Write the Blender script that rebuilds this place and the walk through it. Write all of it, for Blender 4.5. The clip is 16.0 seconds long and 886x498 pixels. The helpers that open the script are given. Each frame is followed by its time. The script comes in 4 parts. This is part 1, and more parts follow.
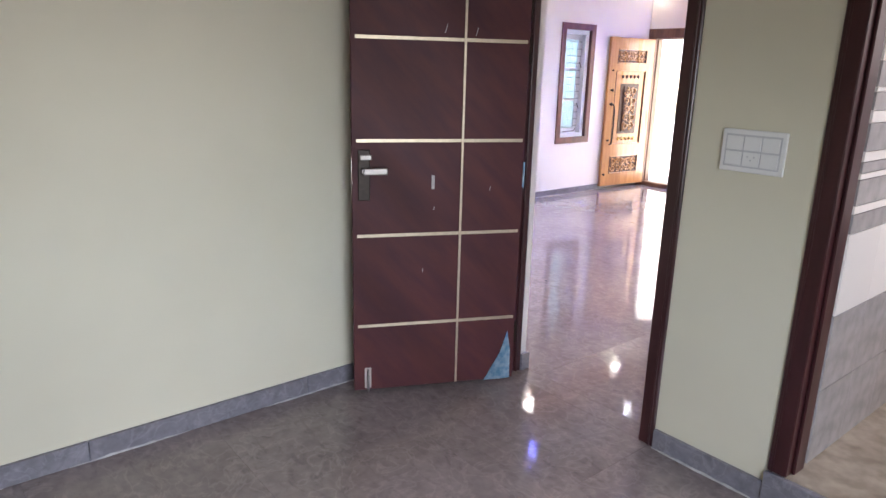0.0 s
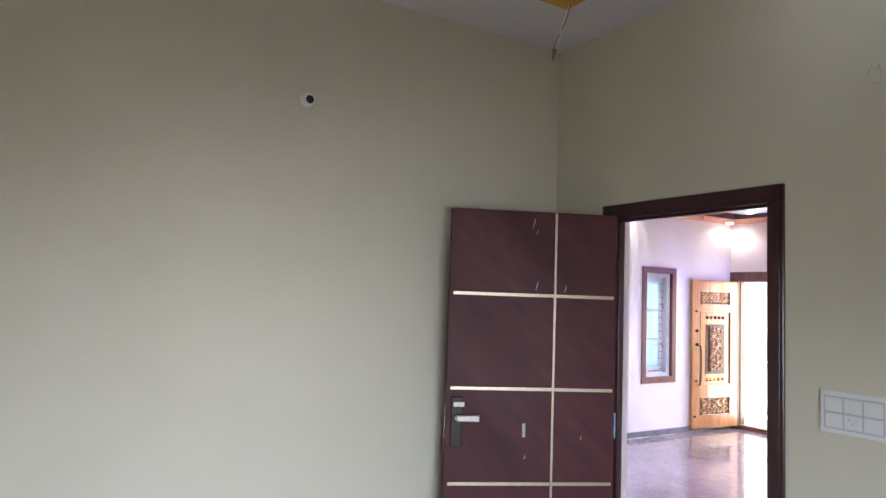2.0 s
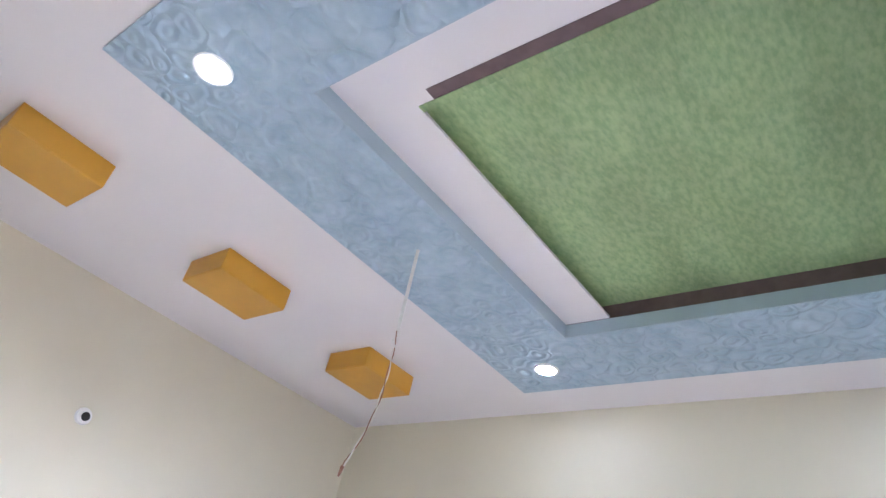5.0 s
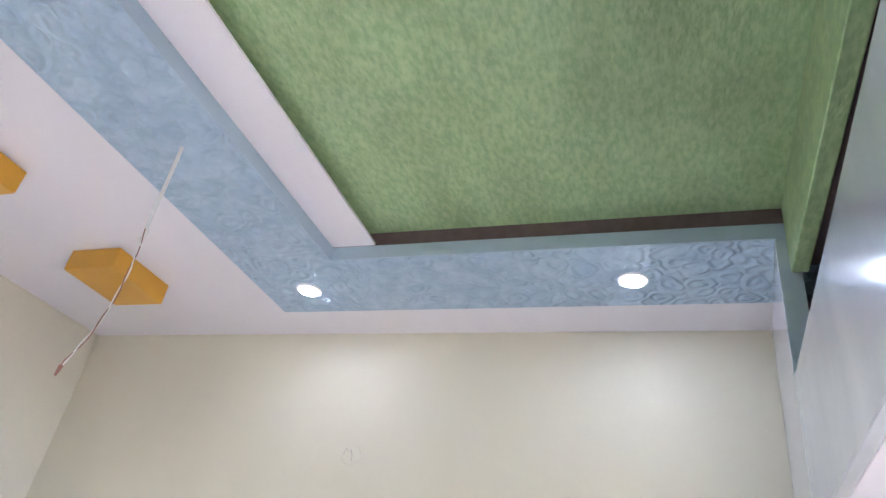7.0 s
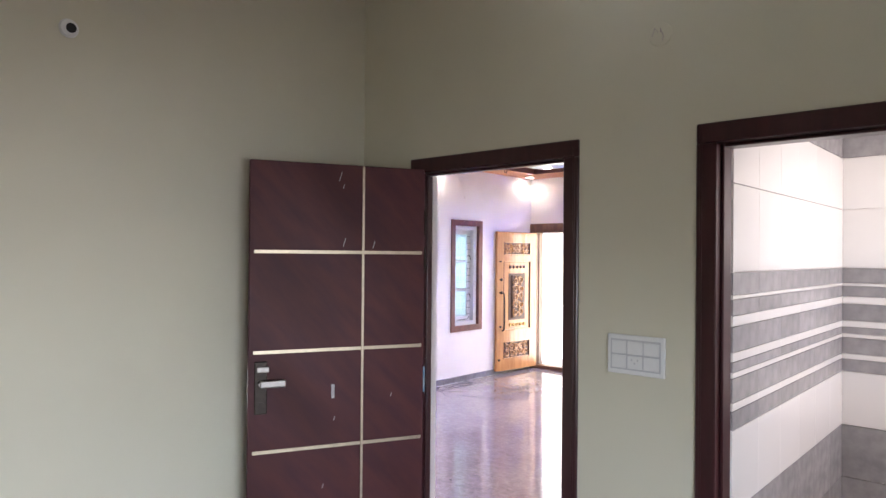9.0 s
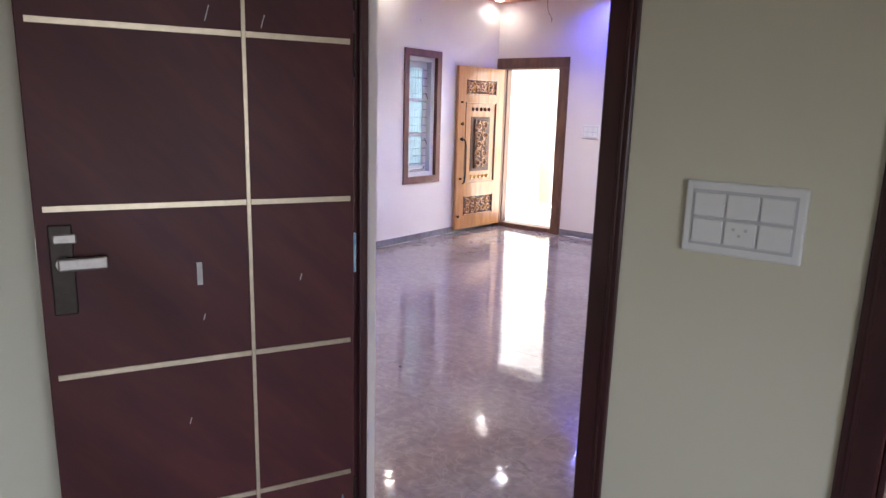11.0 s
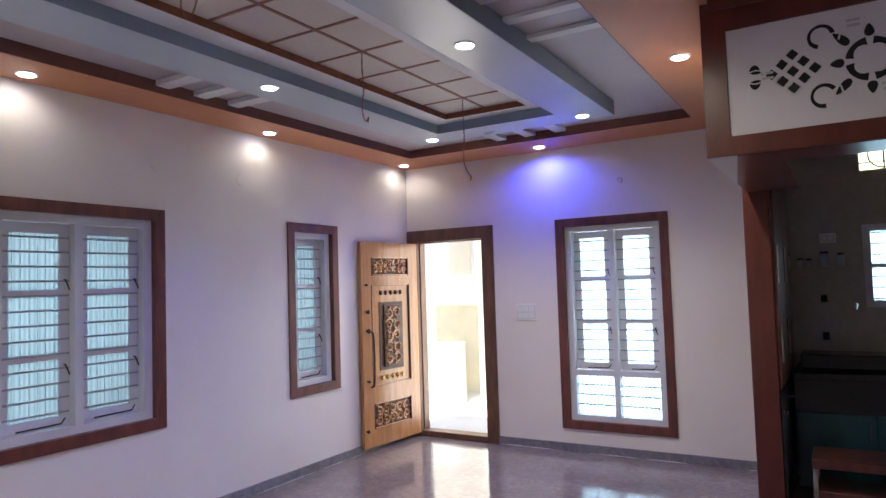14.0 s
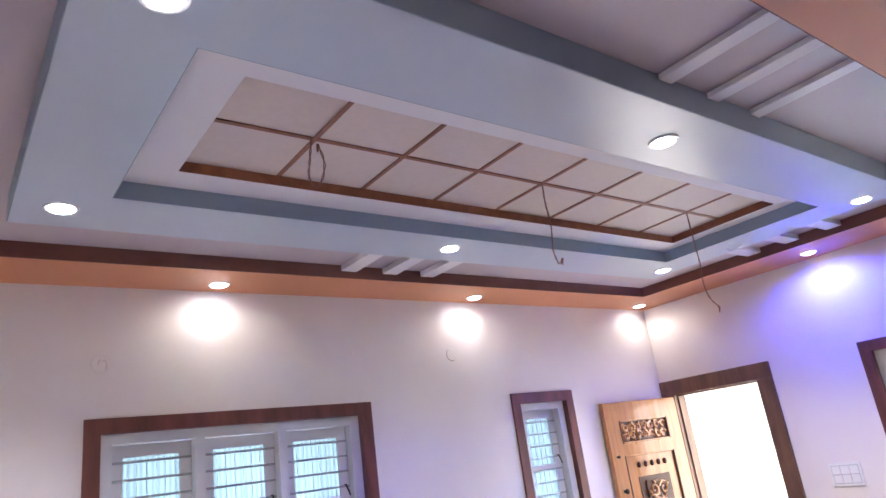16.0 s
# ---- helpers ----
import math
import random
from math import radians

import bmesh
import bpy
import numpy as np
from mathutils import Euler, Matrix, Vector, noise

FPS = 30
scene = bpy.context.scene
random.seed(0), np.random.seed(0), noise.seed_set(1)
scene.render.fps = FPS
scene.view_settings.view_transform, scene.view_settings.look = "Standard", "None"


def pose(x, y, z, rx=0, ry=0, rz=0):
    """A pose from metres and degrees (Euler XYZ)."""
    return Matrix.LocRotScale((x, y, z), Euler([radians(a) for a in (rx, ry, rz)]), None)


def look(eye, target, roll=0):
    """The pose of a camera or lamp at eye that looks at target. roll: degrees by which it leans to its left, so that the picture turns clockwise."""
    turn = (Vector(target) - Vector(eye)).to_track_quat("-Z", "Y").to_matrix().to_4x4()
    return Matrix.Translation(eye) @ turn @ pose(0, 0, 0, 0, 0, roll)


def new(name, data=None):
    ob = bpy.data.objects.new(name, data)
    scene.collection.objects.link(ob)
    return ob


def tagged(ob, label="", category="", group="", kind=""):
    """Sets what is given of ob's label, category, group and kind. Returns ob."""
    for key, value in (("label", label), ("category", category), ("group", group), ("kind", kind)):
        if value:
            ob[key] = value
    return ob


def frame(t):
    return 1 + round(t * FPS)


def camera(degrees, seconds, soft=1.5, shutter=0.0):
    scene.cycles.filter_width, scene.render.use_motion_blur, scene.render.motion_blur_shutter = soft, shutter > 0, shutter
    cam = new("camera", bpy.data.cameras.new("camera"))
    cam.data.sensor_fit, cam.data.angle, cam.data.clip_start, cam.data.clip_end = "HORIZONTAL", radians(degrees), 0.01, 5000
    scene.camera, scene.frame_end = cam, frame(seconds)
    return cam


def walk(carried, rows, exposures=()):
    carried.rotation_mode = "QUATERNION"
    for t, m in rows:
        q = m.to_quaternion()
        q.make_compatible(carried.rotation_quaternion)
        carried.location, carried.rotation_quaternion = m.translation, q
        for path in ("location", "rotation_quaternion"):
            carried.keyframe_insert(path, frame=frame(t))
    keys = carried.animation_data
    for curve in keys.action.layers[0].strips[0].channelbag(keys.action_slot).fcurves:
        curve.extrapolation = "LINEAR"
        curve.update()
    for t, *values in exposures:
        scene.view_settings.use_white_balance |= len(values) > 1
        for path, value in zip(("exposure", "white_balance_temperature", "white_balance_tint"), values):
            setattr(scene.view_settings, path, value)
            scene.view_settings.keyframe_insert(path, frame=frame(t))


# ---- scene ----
cam = camera(67.3, 16.0)
PATH = [
    (0, (2.711, -2.339, 1.545), (1.217, -1.117, 1.019), 1.4),
    (0.5, (2.754, -2.404, 1.543), (1.156, -1.359, 0.946), 1.8),
    (1, (2.743, -2.423, 1.522), (1.031, -1.589, 0.912), 1.4),
    (1.5, (2.732, -2.434, 1.584), (1.011, -1.453, 1.307), 2.1),
    (2, (2.791, -2.473, 1.647), (1.098, -1.417, 1.788), 2.0),
    (2.5, (2.812, -2.509, 1.705), (1.155, -1.464, 2.108), 2.0),
    (3, (2.831, -2.538, 1.742), (1.25, -1.475, 2.351), 2.3),
    (3.5, (2.875, -2.551, 1.785), (1.378, -1.488, 2.579), 2.8),
    (4, (2.885, -2.601, 1.813), (1.452, -1.612, 2.798), 7.3),
    (6.5, (2.969, -2.597, 1.82), (2.301, -1.177, 3.06), 14.5),
    (7, (2.974, -2.537, 1.795), (2.32, -0.966, 2.846), 9.4),
    (7.5, (2.947, -2.488, 1.778), (2.201, -0.829, 2.609), 6.2),
    (8, (2.927, -2.461, 1.746), (1.917, -0.851, 2.369), 2.5),
    (8.5, (2.851, -2.448, 1.714), (1.57, -0.944, 2.026), 0.0),
    (9, (2.715, -2.367, 1.661), (1.375, -0.883, 1.676), 0.5),
    (9.5, (2.511, -2.247, 1.607), (1.215, -0.752, 1.309), -0.8),
    (9.7, (2.435, -2.17, 1.582), (1.187, -0.657, 1.192), -0.5),
    (12, (1.489, -0.792, 1.481), (0.287, 0.757, 1.066), 2.0),
    (12.5, (1.301, -0.530, 1.500), (0.181, 1.092, 1.147), -0.8),
    (13, (1.191, -0.324, 1.499), (0.091, 1.34, 1.352), -1.0),
    (13.5, (1.076, -0.13, 1.516), (-0.003, 1.55, 1.401), -0.6),
    (14, (0.98, -0.003, 1.553), (-0.044, 1.712, 1.658), -1.8),
    (14.5, (0.895, 0.154, 1.594), (-0.136, 1.848, 1.852), -2.5),
    (15, (0.882, 0.368, 1.663), (-0.338, 1.867, 2.179), -2.2),
    (15.5, (0.828, 0.555, 1.666), (-0.502, 1.927, 2.255), -5.9),
    (16, (0.69, 0.738, 1.693), (-0.8, 1.924, 2.302), -7.8),
]

# ---------------------------------------------------------------- world, sun, lights
EXPOSURES = [(0, 2.45, 5900, 16), (1.5, 2.42, 5900, 17), (2.2, 2.7, 5550, 16), (3.2, 3.72, 5200, 17), (4.2, 4.05, 5150, 19), (6.5, 4.4, 5300, 21), (7.5, 4.15, 5250, 21), (8.2, 3.7, 5600, 18), (8.5, 3.2, 5700, 17),
             (9, 2.45, 5850, 16), (9.7, 2.25, 5850, 17), (11.8, 1.8, 5950, 18), (12.1, 1.8, 5850, 18), (12.5, 1.5, 5200, 6), (13.0, 1.42, 5250, 8), (13.4, 1.1, 5900, 14), (14.0, 1.2, 5800, 14), (14.6, 1.35, 5800, 15),
             (15.2, 2.05, 5800, 16), (16, 2.1, 5750, 17)]
walk(cam, [(t, look(eye, target, roll)) for t, eye, target, roll in PATH], EXPOSURES)

world = bpy.data.worlds.new("sky")
scene.world = world
world.use_nodes = True
wn = world.node_tree.nodes
sky = wn.new("ShaderNodeTexSky")
sky.sky_type, sky.sun_disc = "NISHITA", False
sky.sun_elevation, sky.sun_rotation = radians(77), radians(180)
wn["Background"].inputs["Strength"].default_value = 0.15
world.node_tree.links.new(sky.outputs[0], wn["Background"].inputs["Color"])

sun = new("sun", bpy.data.lights.new("sun", "SUN"))
sun.data.energy, sun.data.angle, sun.data.color = 5.0, radians(0.5), (1, 0.95, 0.87)
sun.matrix_world = look((0, -4.0, 17.3), (0, 0, 0))


# the hall and kitchen are laid out from an origin of their own
HALL = Vector((0.075, -0.2, 0))


def area(name, where, target, w, h, watts, color, spread=180):
    lamp = new(name, bpy.data.lights.new(name, "AREA"))
    lamp.data.shape, lamp.data.size, lamp.data.size_y = "RECTANGLE", w, h
    lamp.data.energy, lamp.data.color, lamp.data.spread = watts, color, radians(spread)
    lamp.matrix_world = look(where, target)


DAY = (0.84, 0.94, 1.0)
# daylight in the window openings
area("daylight_bedroom", (3.86, -2.1, 1.3), (0, -1.05, -0.75), 1.3, 0.95, 5.2, (0.95, 0.98, 0.98), 92)
area("daylight_bath", (3.36, 1.2, 1.9), (1.8, 1.2, 1.2), 0.6, 0.6, 4.9, (1.0, 0.87, 0.76), 170)
area("daylight_hall_side", HALL + Vector((-3.5, 2.31, 1.4)), HALL + Vector((0, 2.31, 1.4)), 1.5, 1.4, 17, DAY, 175)
area("daylight_hall_slim", HALL + Vector((-3.5, 4.6, 1.4)), HALL + Vector((0, 4.6, 1.4)), 0.55, 1.4, 7, DAY, 175)
area("daylight_hall_front", HALL + Vector((-0.87, 6.5, 1.15)), HALL + Vector((-0.87, 0, 1.15)), 0.95, 1.85, 42, DAY, 175)
area("daylight_entrance", HALL + Vector((-2.53, 6.24, 1.04)), HALL + Vector((-2.53, 0, 1.04)), 0.74, 1.85, 4.4, (1.0, 0.88, 0.68), 175)


def spot(where, watts, color, cone=125, blend=1.0):
    lamp = new("downlight_beam", bpy.data.lights.new("downlight_beam", "SPOT"))
    lamp.data.energy, lamp.data.color = watts, color
    lamp.data.spot_size, lamp.data.spot_blend, lamp.data.shadow_soft_size = radians(cone), blend, 0.03
    lamp.matrix_world = look(where, (where[0], where[1] + 0.0001, 0))


WARM, COOL, BLUE = (1.0, 0.89, 0.62), (1.0, 0.93, 0.89), (0.08, 0.09, 1.0)
HALL_BORDER = [(-2.9, 0.45, "w"), (-2.9, 2.14, "w"), (-2.9, 3.96, "w"), (-2.91, 5.85, "w"), (-1.42, 5.87, "b"), (0.19, 4.05, "w"), (0.19, 2.1, "w")]
HALL_FRAME = [(-1.948, 4.857, "w"), (-0.659, 4.861, "w"), (-0.659, 3.092, "b"), (-1.948, 3.024, "b"), (-0.662, 1.27, "w"), (-1.948, 1.25, "w")]
BEDROOM_SPOTS = [(1.535, -0.437), (2.834, -0.433), (1.545, -2.186)]
for x, y, c in HALL_BORDER:
    spot((x + HALL.x, y + HALL.y, 2.765), 20 if c == "b" else 16 if x > 0 else 1.5, BLUE if c == "b" else WARM, 168, 0.6)
for x, y, c in HALL_FRAME:
    spot((x + HALL.x, y + HALL.y, 2.73), 19 if c == "b" else 30, BLUE if c == "b" else COOL, 128)
for x, y in BEDROOM_SPOTS:
    spot((x, y, 3.01), 0.12, (0.82, 0.91, 1.0), 62)


# ---------------------------------------------------------------- materials
def material(name, color, rough=0.5, metal=0.0, grain=0.0, grain_scale=60, stain=0.0, stain_scale=1.6,
             bump=0.0, bump_scale=120, stretch=(1, 1, 1), second=None, spec=0.5, coat=0.0, vary=0.0):
    m = bpy.data.materials.new(name)
    m.use_nodes = True
    nt = m.node_tree
    b = nt.nodes["Principled BSDF"]
    b.inputs["Roughness"].default_value, b.inputs["Metallic"].default_value = rough, metal
    b.inputs["Specular IOR Level"].default_value = spec
    b.inputs["Coat Weight"].default_value = coat
    b.inputs["Coat Roughness"].default_value = 0.08
    co = nt.nodes.new("ShaderNodeTexCoord")
    mp = nt.nodes.new("ShaderNodeMapping")
    mp.inputs["Scale"].default_value = stretch
    nt.links.new(co.outputs["Object"], mp.inputs[0])

    def noise_tex(scale, detail=4):
        n = nt.nodes.new("ShaderNodeTexNoise")
        n.inputs["Scale"].default_value, n.inputs["Detail"].default_value = scale, detail
        nt.links.new(mp.outputs[0], n.inputs["Vector"])
        return n

    value = None

    def mix(fac, c1, c2):
        x = nt.nodes.new("ShaderNodeMix")
        x.data_type = "RGBA"
        nt.links.new(fac, x.inputs[0])
        for k, c in ((6, c1), (7, c2)):
            if isinstance(c, tuple):
                x.inputs[k].default_value = (*c, 1)
            else:
                nt.links.new(c, x.inputs[k])
        return x.outputs[2]

    def ramp(sock, lo, hi):
        r = nt.nodes.new("ShaderNodeMapRange")
        r.inputs[1].default_value, r.inputs[2].default_value = lo, hi
        nt.links.new(sock, r.inputs[0])
        return r.outputs[0]

    value = tuple(color)
    if grain:
        n = noise_tex(grain_scale, 6)
        dark = tuple(c * (1 - grain) for c in color) if second is None else second
        value = mix(ramp(n.outputs[0], 0.35, 0.65), dark, value)
    if stain:
        n = noise_tex(stain_scale, 3)
        k = nt.nodes.new("ShaderNodeMix")
        k.data_type, k.blend_type = "RGBA", "MULTIPLY"
        nt.links.new(ramp(n.outputs[0], 0.4, 0.75), k.inputs[0])
        if isinstance(value, tuple):
            k.inputs[6].default_value = (*value, 1)
        else:
            nt.links.new(value, k.inputs[6])
        k.inputs[7].default_value = (1 - stain, 1 - stain * 1.05, 1 - stain * 1.1, 1)
        value = k.outputs[2]
        rr = nt.nodes.new("ShaderNodeMapRange")
        rr.inputs[3].default_value, rr.inputs[4].default_value = rough * 0.8, min(1, rough * 1.25)
        nt.links.new(n.outputs[0], rr.inputs[0])
        nt.links.new(rr.outputs[0], b.inputs["Roughness"])
    if vary:
        info = nt.nodes.new("ShaderNodeObjectInfo")
        h = nt.nodes.new("ShaderNodeHueSaturation")
        r = nt.nodes.new("ShaderNodeMapRange")
        r.inputs[3].default_value, r.inputs[4].default_value = 1 - vary, 1 + vary
        nt.links.new(info.outputs["Random"], r.inputs[0])
        nt.links.new(r.outputs[0], h.inputs["Value"])
        if isinstance(value, tuple):
            h.inputs["Color"].default_value = (*value, 1)
        else:
            nt.links.new(value, h.inputs["Color"])
        value = h.outputs[0]
    if isinstance(value, tuple):
        b.inputs["Base Color"].default_value = (*value, 1)
    else:
        nt.links.new(value, b.inputs["Base Color"])
    if bump:
        n = noise_tex(bump_scale, 5)
        bp = nt.nodes.new("ShaderNodeBump")
        bp.inputs["Strength"].default_value, bp.inputs["Distance"].default_value = bump, 0.004
        nt.links.new(n.outputs[0], bp.inputs["Height"])
        nt.links.new(bp.outputs[0], b.inputs["Normal"])
    return m


def granite(name, light, dark, rough):
    """Polished grey-brown granite: fine grain, flowing veins and soft patches."""
    m = material(name, light, rough, grain=0.5, grain_scale=24, second=dark, stain=0.2, stain_scale=2.3, vary=0.05, bump=0.36, bump_scale=9)
    nt = m.node_tree
    b = nt.nodes["Principled BSDF"]
    src = b.inputs["Base Color"].links[0].from_socket
    co = nt.nodes.new("ShaderNodeTexCoord")
    w = nt.nodes.new("ShaderNodeTexNoise")
    w.inputs["Scale"].default_value, w.inputs["Detail"].default_value, w.inputs["Distortion"].default_value = 5.0, 8, 2.2
    nt.links.new(co.outputs["Object"], w.inputs["Vector"])
    r = nt.nodes.new("ShaderNodeValToRGB")
    e = r.color_ramp.elements
    e[0].position, e[0].color = 0.47, (0, 0, 0, 1)
    e[1].position, e[1].color = 0.5, (1, 1, 1, 1)
    e2 = r.color_ramp.elements.new(0.535)
    e2.color = (0, 0, 0, 1)
    nt.links.new(w.outputs[0], r.inputs[0])
    x = nt.nodes.new("ShaderNodeMix")
    x.data_type = "RGBA"
    s = nt.nodes.new("ShaderNodeMath")
    s.operation = "MULTIPLY"
    s.inputs[1].default_value = 0.22
    nt.links.new(r.outputs[0], s.inputs[0])
    nt.links.new(s.outputs[0], x.inputs[0])
    nt.links.new(src, x.inputs[6])
    x.inputs[7].default_value = (*[min(1, c * 1.7) for c in light], 1)
    # dark drawn-out flecks, duller than the polish round them
    stretch = nt.nodes.new("ShaderNodeMapping")
    stretch.inputs["Scale"].default_value = (1.0, 2.6, 1.0)
    nt.links.new(co.outputs["Object"], stretch.inputs[0])
    fleck = nt.nodes.new("ShaderNodeTexNoise")
    fleck.inputs["Scale"].default_value, fleck.inputs["Detail"].default_value, fleck.inputs["Roughness"].default_value = 9.0, 9, 0.68
    fleck.inputs["Distortion"].default_value = 0.8
    nt.links.new(stretch.outputs[0], fleck.inputs["Vector"])
    cut = nt.nodes.new("ShaderNodeMapRange")
    cut.inputs[1].default_value, cut.inputs[2].default_value = 0.53, 0.66
    nt.links.new(fleck.outputs[0], cut.inputs[0])
    less = nt.nodes.new("ShaderNodeMath")
    less.operation = "MULTIPLY"
    less.inputs[1].default_value = 0.4
    nt.links.new(cut.outputs[0], less.inputs[0])
    y = nt.nodes.new("ShaderNodeMix")
    y.data_type = "RGBA"
    nt.links.new(less.outputs[0], y.inputs[0])
    nt.links.new(x.outputs[2], y.inputs[6])
    y.inputs[7].default_value = (*[c * 0.45 for c in dark], 1)
    nt.links.new(y.outputs[2], b.inputs["Base Color"])
    dull = nt.nodes.new("ShaderNodeMapRange")
    dull.inputs[1].default_value, dull.inputs[2].default_value = 0.45, 0.72
    dull.inputs[3].default_value, dull.inputs[4].default_value = rough, rough + 0.12
    nt.links.new(fleck.outputs[0], dull.inputs[0])
    nt.links.new(dull.outputs[0], b.inputs["Roughness"])
    info = nt.nodes.new("ShaderNodeObjectInfo")
    far = nt.nodes.new("ShaderNodeMath")
    far.operation = "MULTIPLY"
    far.inputs[1].default_value = 60
    nt.links.new(info.outputs["Random"], far.inputs[0])
    for n in nt.nodes:
        if n.bl_idname == "ShaderNodeTexNoise":
            n.noise_dimensions = "4D"
            nt.links.new(far.outputs[0], n.inputs["W"])
    return m


def emitter(name, color, strength):
    m = bpy.data.materials.new(name)
    m.use_nodes = True
    b = m.node_tree.nodes["Principled BSDF"]
    b.inputs["Base Color"].default_value = (0.8, 0.8, 0.8, 1)
    b.inputs["Emission Color"].default_value = (*color, 1)
    b.inputs["Emission Strength"].default_value = strength
    return m


def frosted(name, tint):
    """Obscured window glass: lets light through, soft, with a glossy skin and a faint ribbed relief."""
    m = bpy.data.materials.new(name)
    m.use_nodes = True
    nt = m.node_tree
    out = nt.nodes["Material Output"]
    nt.nodes.remove(nt.nodes["Principled BSDF"])
    co = nt.nodes.new("ShaderNodeTexCoord")
    n = nt.nodes.new("ShaderNodeTexWave")
    n.bands_direction = "X"
    n.inputs["Scale"].default_value, n.inputs["Distortion"].default_value = 11, 0.6
    nt.links.new(co.outputs["Object"], n.inputs["Vector"])
    n2 = nt.nodes.new("ShaderNodeTexNoise")
    n2.inputs["Scale"].default_value = 3.2
    nt.links.new(co.outputs["Object"], n2.inputs["Vector"])
    add = nt.nodes.new("ShaderNodeMath")
    add.operation = "ADD"
    nt.links.new(n.outputs[1], add.inputs[0])
    nt.links.new(n2.outputs[0], add.inputs[1])
    r = nt.nodes.new("ShaderNodeMapRange")
    r.inputs[1].default_value, r.inputs[2].default_value = 0.3, 1.5
    r.inputs[3].default_value, r.inputs[4].default_value = 0.72, 1.0
    nt.links.new(add.outputs[0], r.inputs[0])
    mul = nt.nodes.new("ShaderNodeMix")
    mul.data_type, mul.blend_type = "RGBA", "MULTIPLY"
    mul.inputs[0].default_value = 1
    mul.inputs[6].default_value = (*tint, 1)
    nt.links.new(r.outputs[0], mul.inputs[7])
    tr = nt.nodes.new("ShaderNodeBsdfTranslucent")
    nt.links.new(mul.outputs[2], tr.inputs[0])
    gl = nt.nodes.new("ShaderNodeBsdfGlossy")
    gl.inputs["Roughness"].default_value = 0.15
    bp = nt.nodes.new("ShaderNodeBump")
    bp.inputs["Strength"].default_value, bp.inputs["Distance"].default_value = 0.3, 0.002
    nt.links.new(n.outputs[1], bp.inputs["Height"])
    nt.links.new(bp.outputs[0], gl.inputs["Normal"])
    mx = nt.nodes.new("ShaderNodeMixShader")
    mx.inputs[0].default_value = 0.07
    nt.links.new(tr.outputs[0], mx.inputs[1])
    nt.links.new(gl.outputs[0], mx.inputs[2])
    nt.links.new(mx.outputs[0], out.inputs[0])
    return m


def embossed(name, color, dark):
    """Wallpaper with raised scrolls."""
    m = material(name, color, 0.55, grain=0.3, grain_scale=14, second=dark, bump=0, spec=0.2)
    nt = m.node_tree
    b = nt.nodes["Principled BSDF"]
    co = nt.nodes.new("ShaderNodeTexCoord")
    warp = nt.nodes.new("ShaderNodeTexNoise")
    warp.inputs["Scale"].default_value = 7
    nt.links.new(co.outputs["Object"], warp.inputs["Vector"])
    mixv = nt.nodes.new("ShaderNodeMix")
    mixv.data_type = "VECTOR"
    mixv.inputs[0].default_value = 0.09
    nt.links.new(co.outputs["Object"], mixv.inputs[4])
    nt.links.new(warp.outputs[1], mixv.inputs[5])
    v = nt.nodes.new("ShaderNodeTexVoronoi")
    v.inputs["Scale"].default_value = 13
    nt.links.new(mixv.outputs[1], v.inputs["Vector"])
    mu = nt.nodes.new("ShaderNodeMath")
    mu.operation = "MULTIPLY"
    mu.inputs[1].default_value = 17
    nt.links.new(v.outputs["Distance"], mu.inputs[0])
    si = nt.nodes.new("ShaderNodeMath")
    si.operation = "SINE"
    nt.links.new(mu.outputs[0], si.inputs[0])
    bp = nt.nodes.new("ShaderNodeBump")
    bp.inputs["Strength"].default_value, bp.inputs["Distance"].default_value = 0.5, 0.01
    nt.links.new(si.outputs[0], bp.inputs["Height"])
    nt.links.new(bp.outputs[0], b.inputs["Normal"])
    return m


CREAM = material("cream_wall_paint", (0.675, 0.64, 0.50), 0.55, stain=0.06, bump=0.12, bump_scale=220)
HALLW = material("pale_pink_wall_paint", (0.80, 0.745, 0.715), 0.5, stain=0.05, bump=0.12, bump_scale=220)
WHITEC = material("white_ceiling_paint", (0.77, 0.75, 0.76), 0.55, stain=0.04, bump=0.08, bump_scale=180)
BAND = embossed("blue_embossed_wallpaper", (0.45, 0.57, 0.66), (0.37, 0.49, 0.59))
BANDFLAT = material("blue_edge_paint", (0.42, 0.53, 0.61), 0.5, stain=0.08)
# Green tones lightened to make up for weak bounce light on the ceiling.
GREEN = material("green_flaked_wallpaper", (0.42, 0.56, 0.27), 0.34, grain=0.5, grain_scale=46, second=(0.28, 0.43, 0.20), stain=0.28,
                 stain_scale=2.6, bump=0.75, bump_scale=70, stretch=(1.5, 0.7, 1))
DARKBROWN = material("dark_brown_tone", (0.15, 0.105, 0.105), 0.5, grain=0.2, grain_scale=30)
MUSTARD = material("mustard_gloss_laminate", (0.62, 0.33, 0.025), 0.35, grain=0.08, grain_scale=8, stain=0.08)
MAROON = material("dark_maroon_laminate", (0.105, 0.033, 0.032), 0.5, spec=0.25, grain=0.4, grain_scale=16, second=(0.075, 0.024, 0.03), stain=0.35, stain_scale=4, stretch=(1, 1, 0.22), bump=0.06, bump_scale=40)
MAROONF = material("dark_maroon_frame_polish", (0.055, 0.016, 0.018), 0.28, grain=0.35, grain_scale=22, stretch=(1, 1, 0.15), bump=0.05, bump_scale=60)
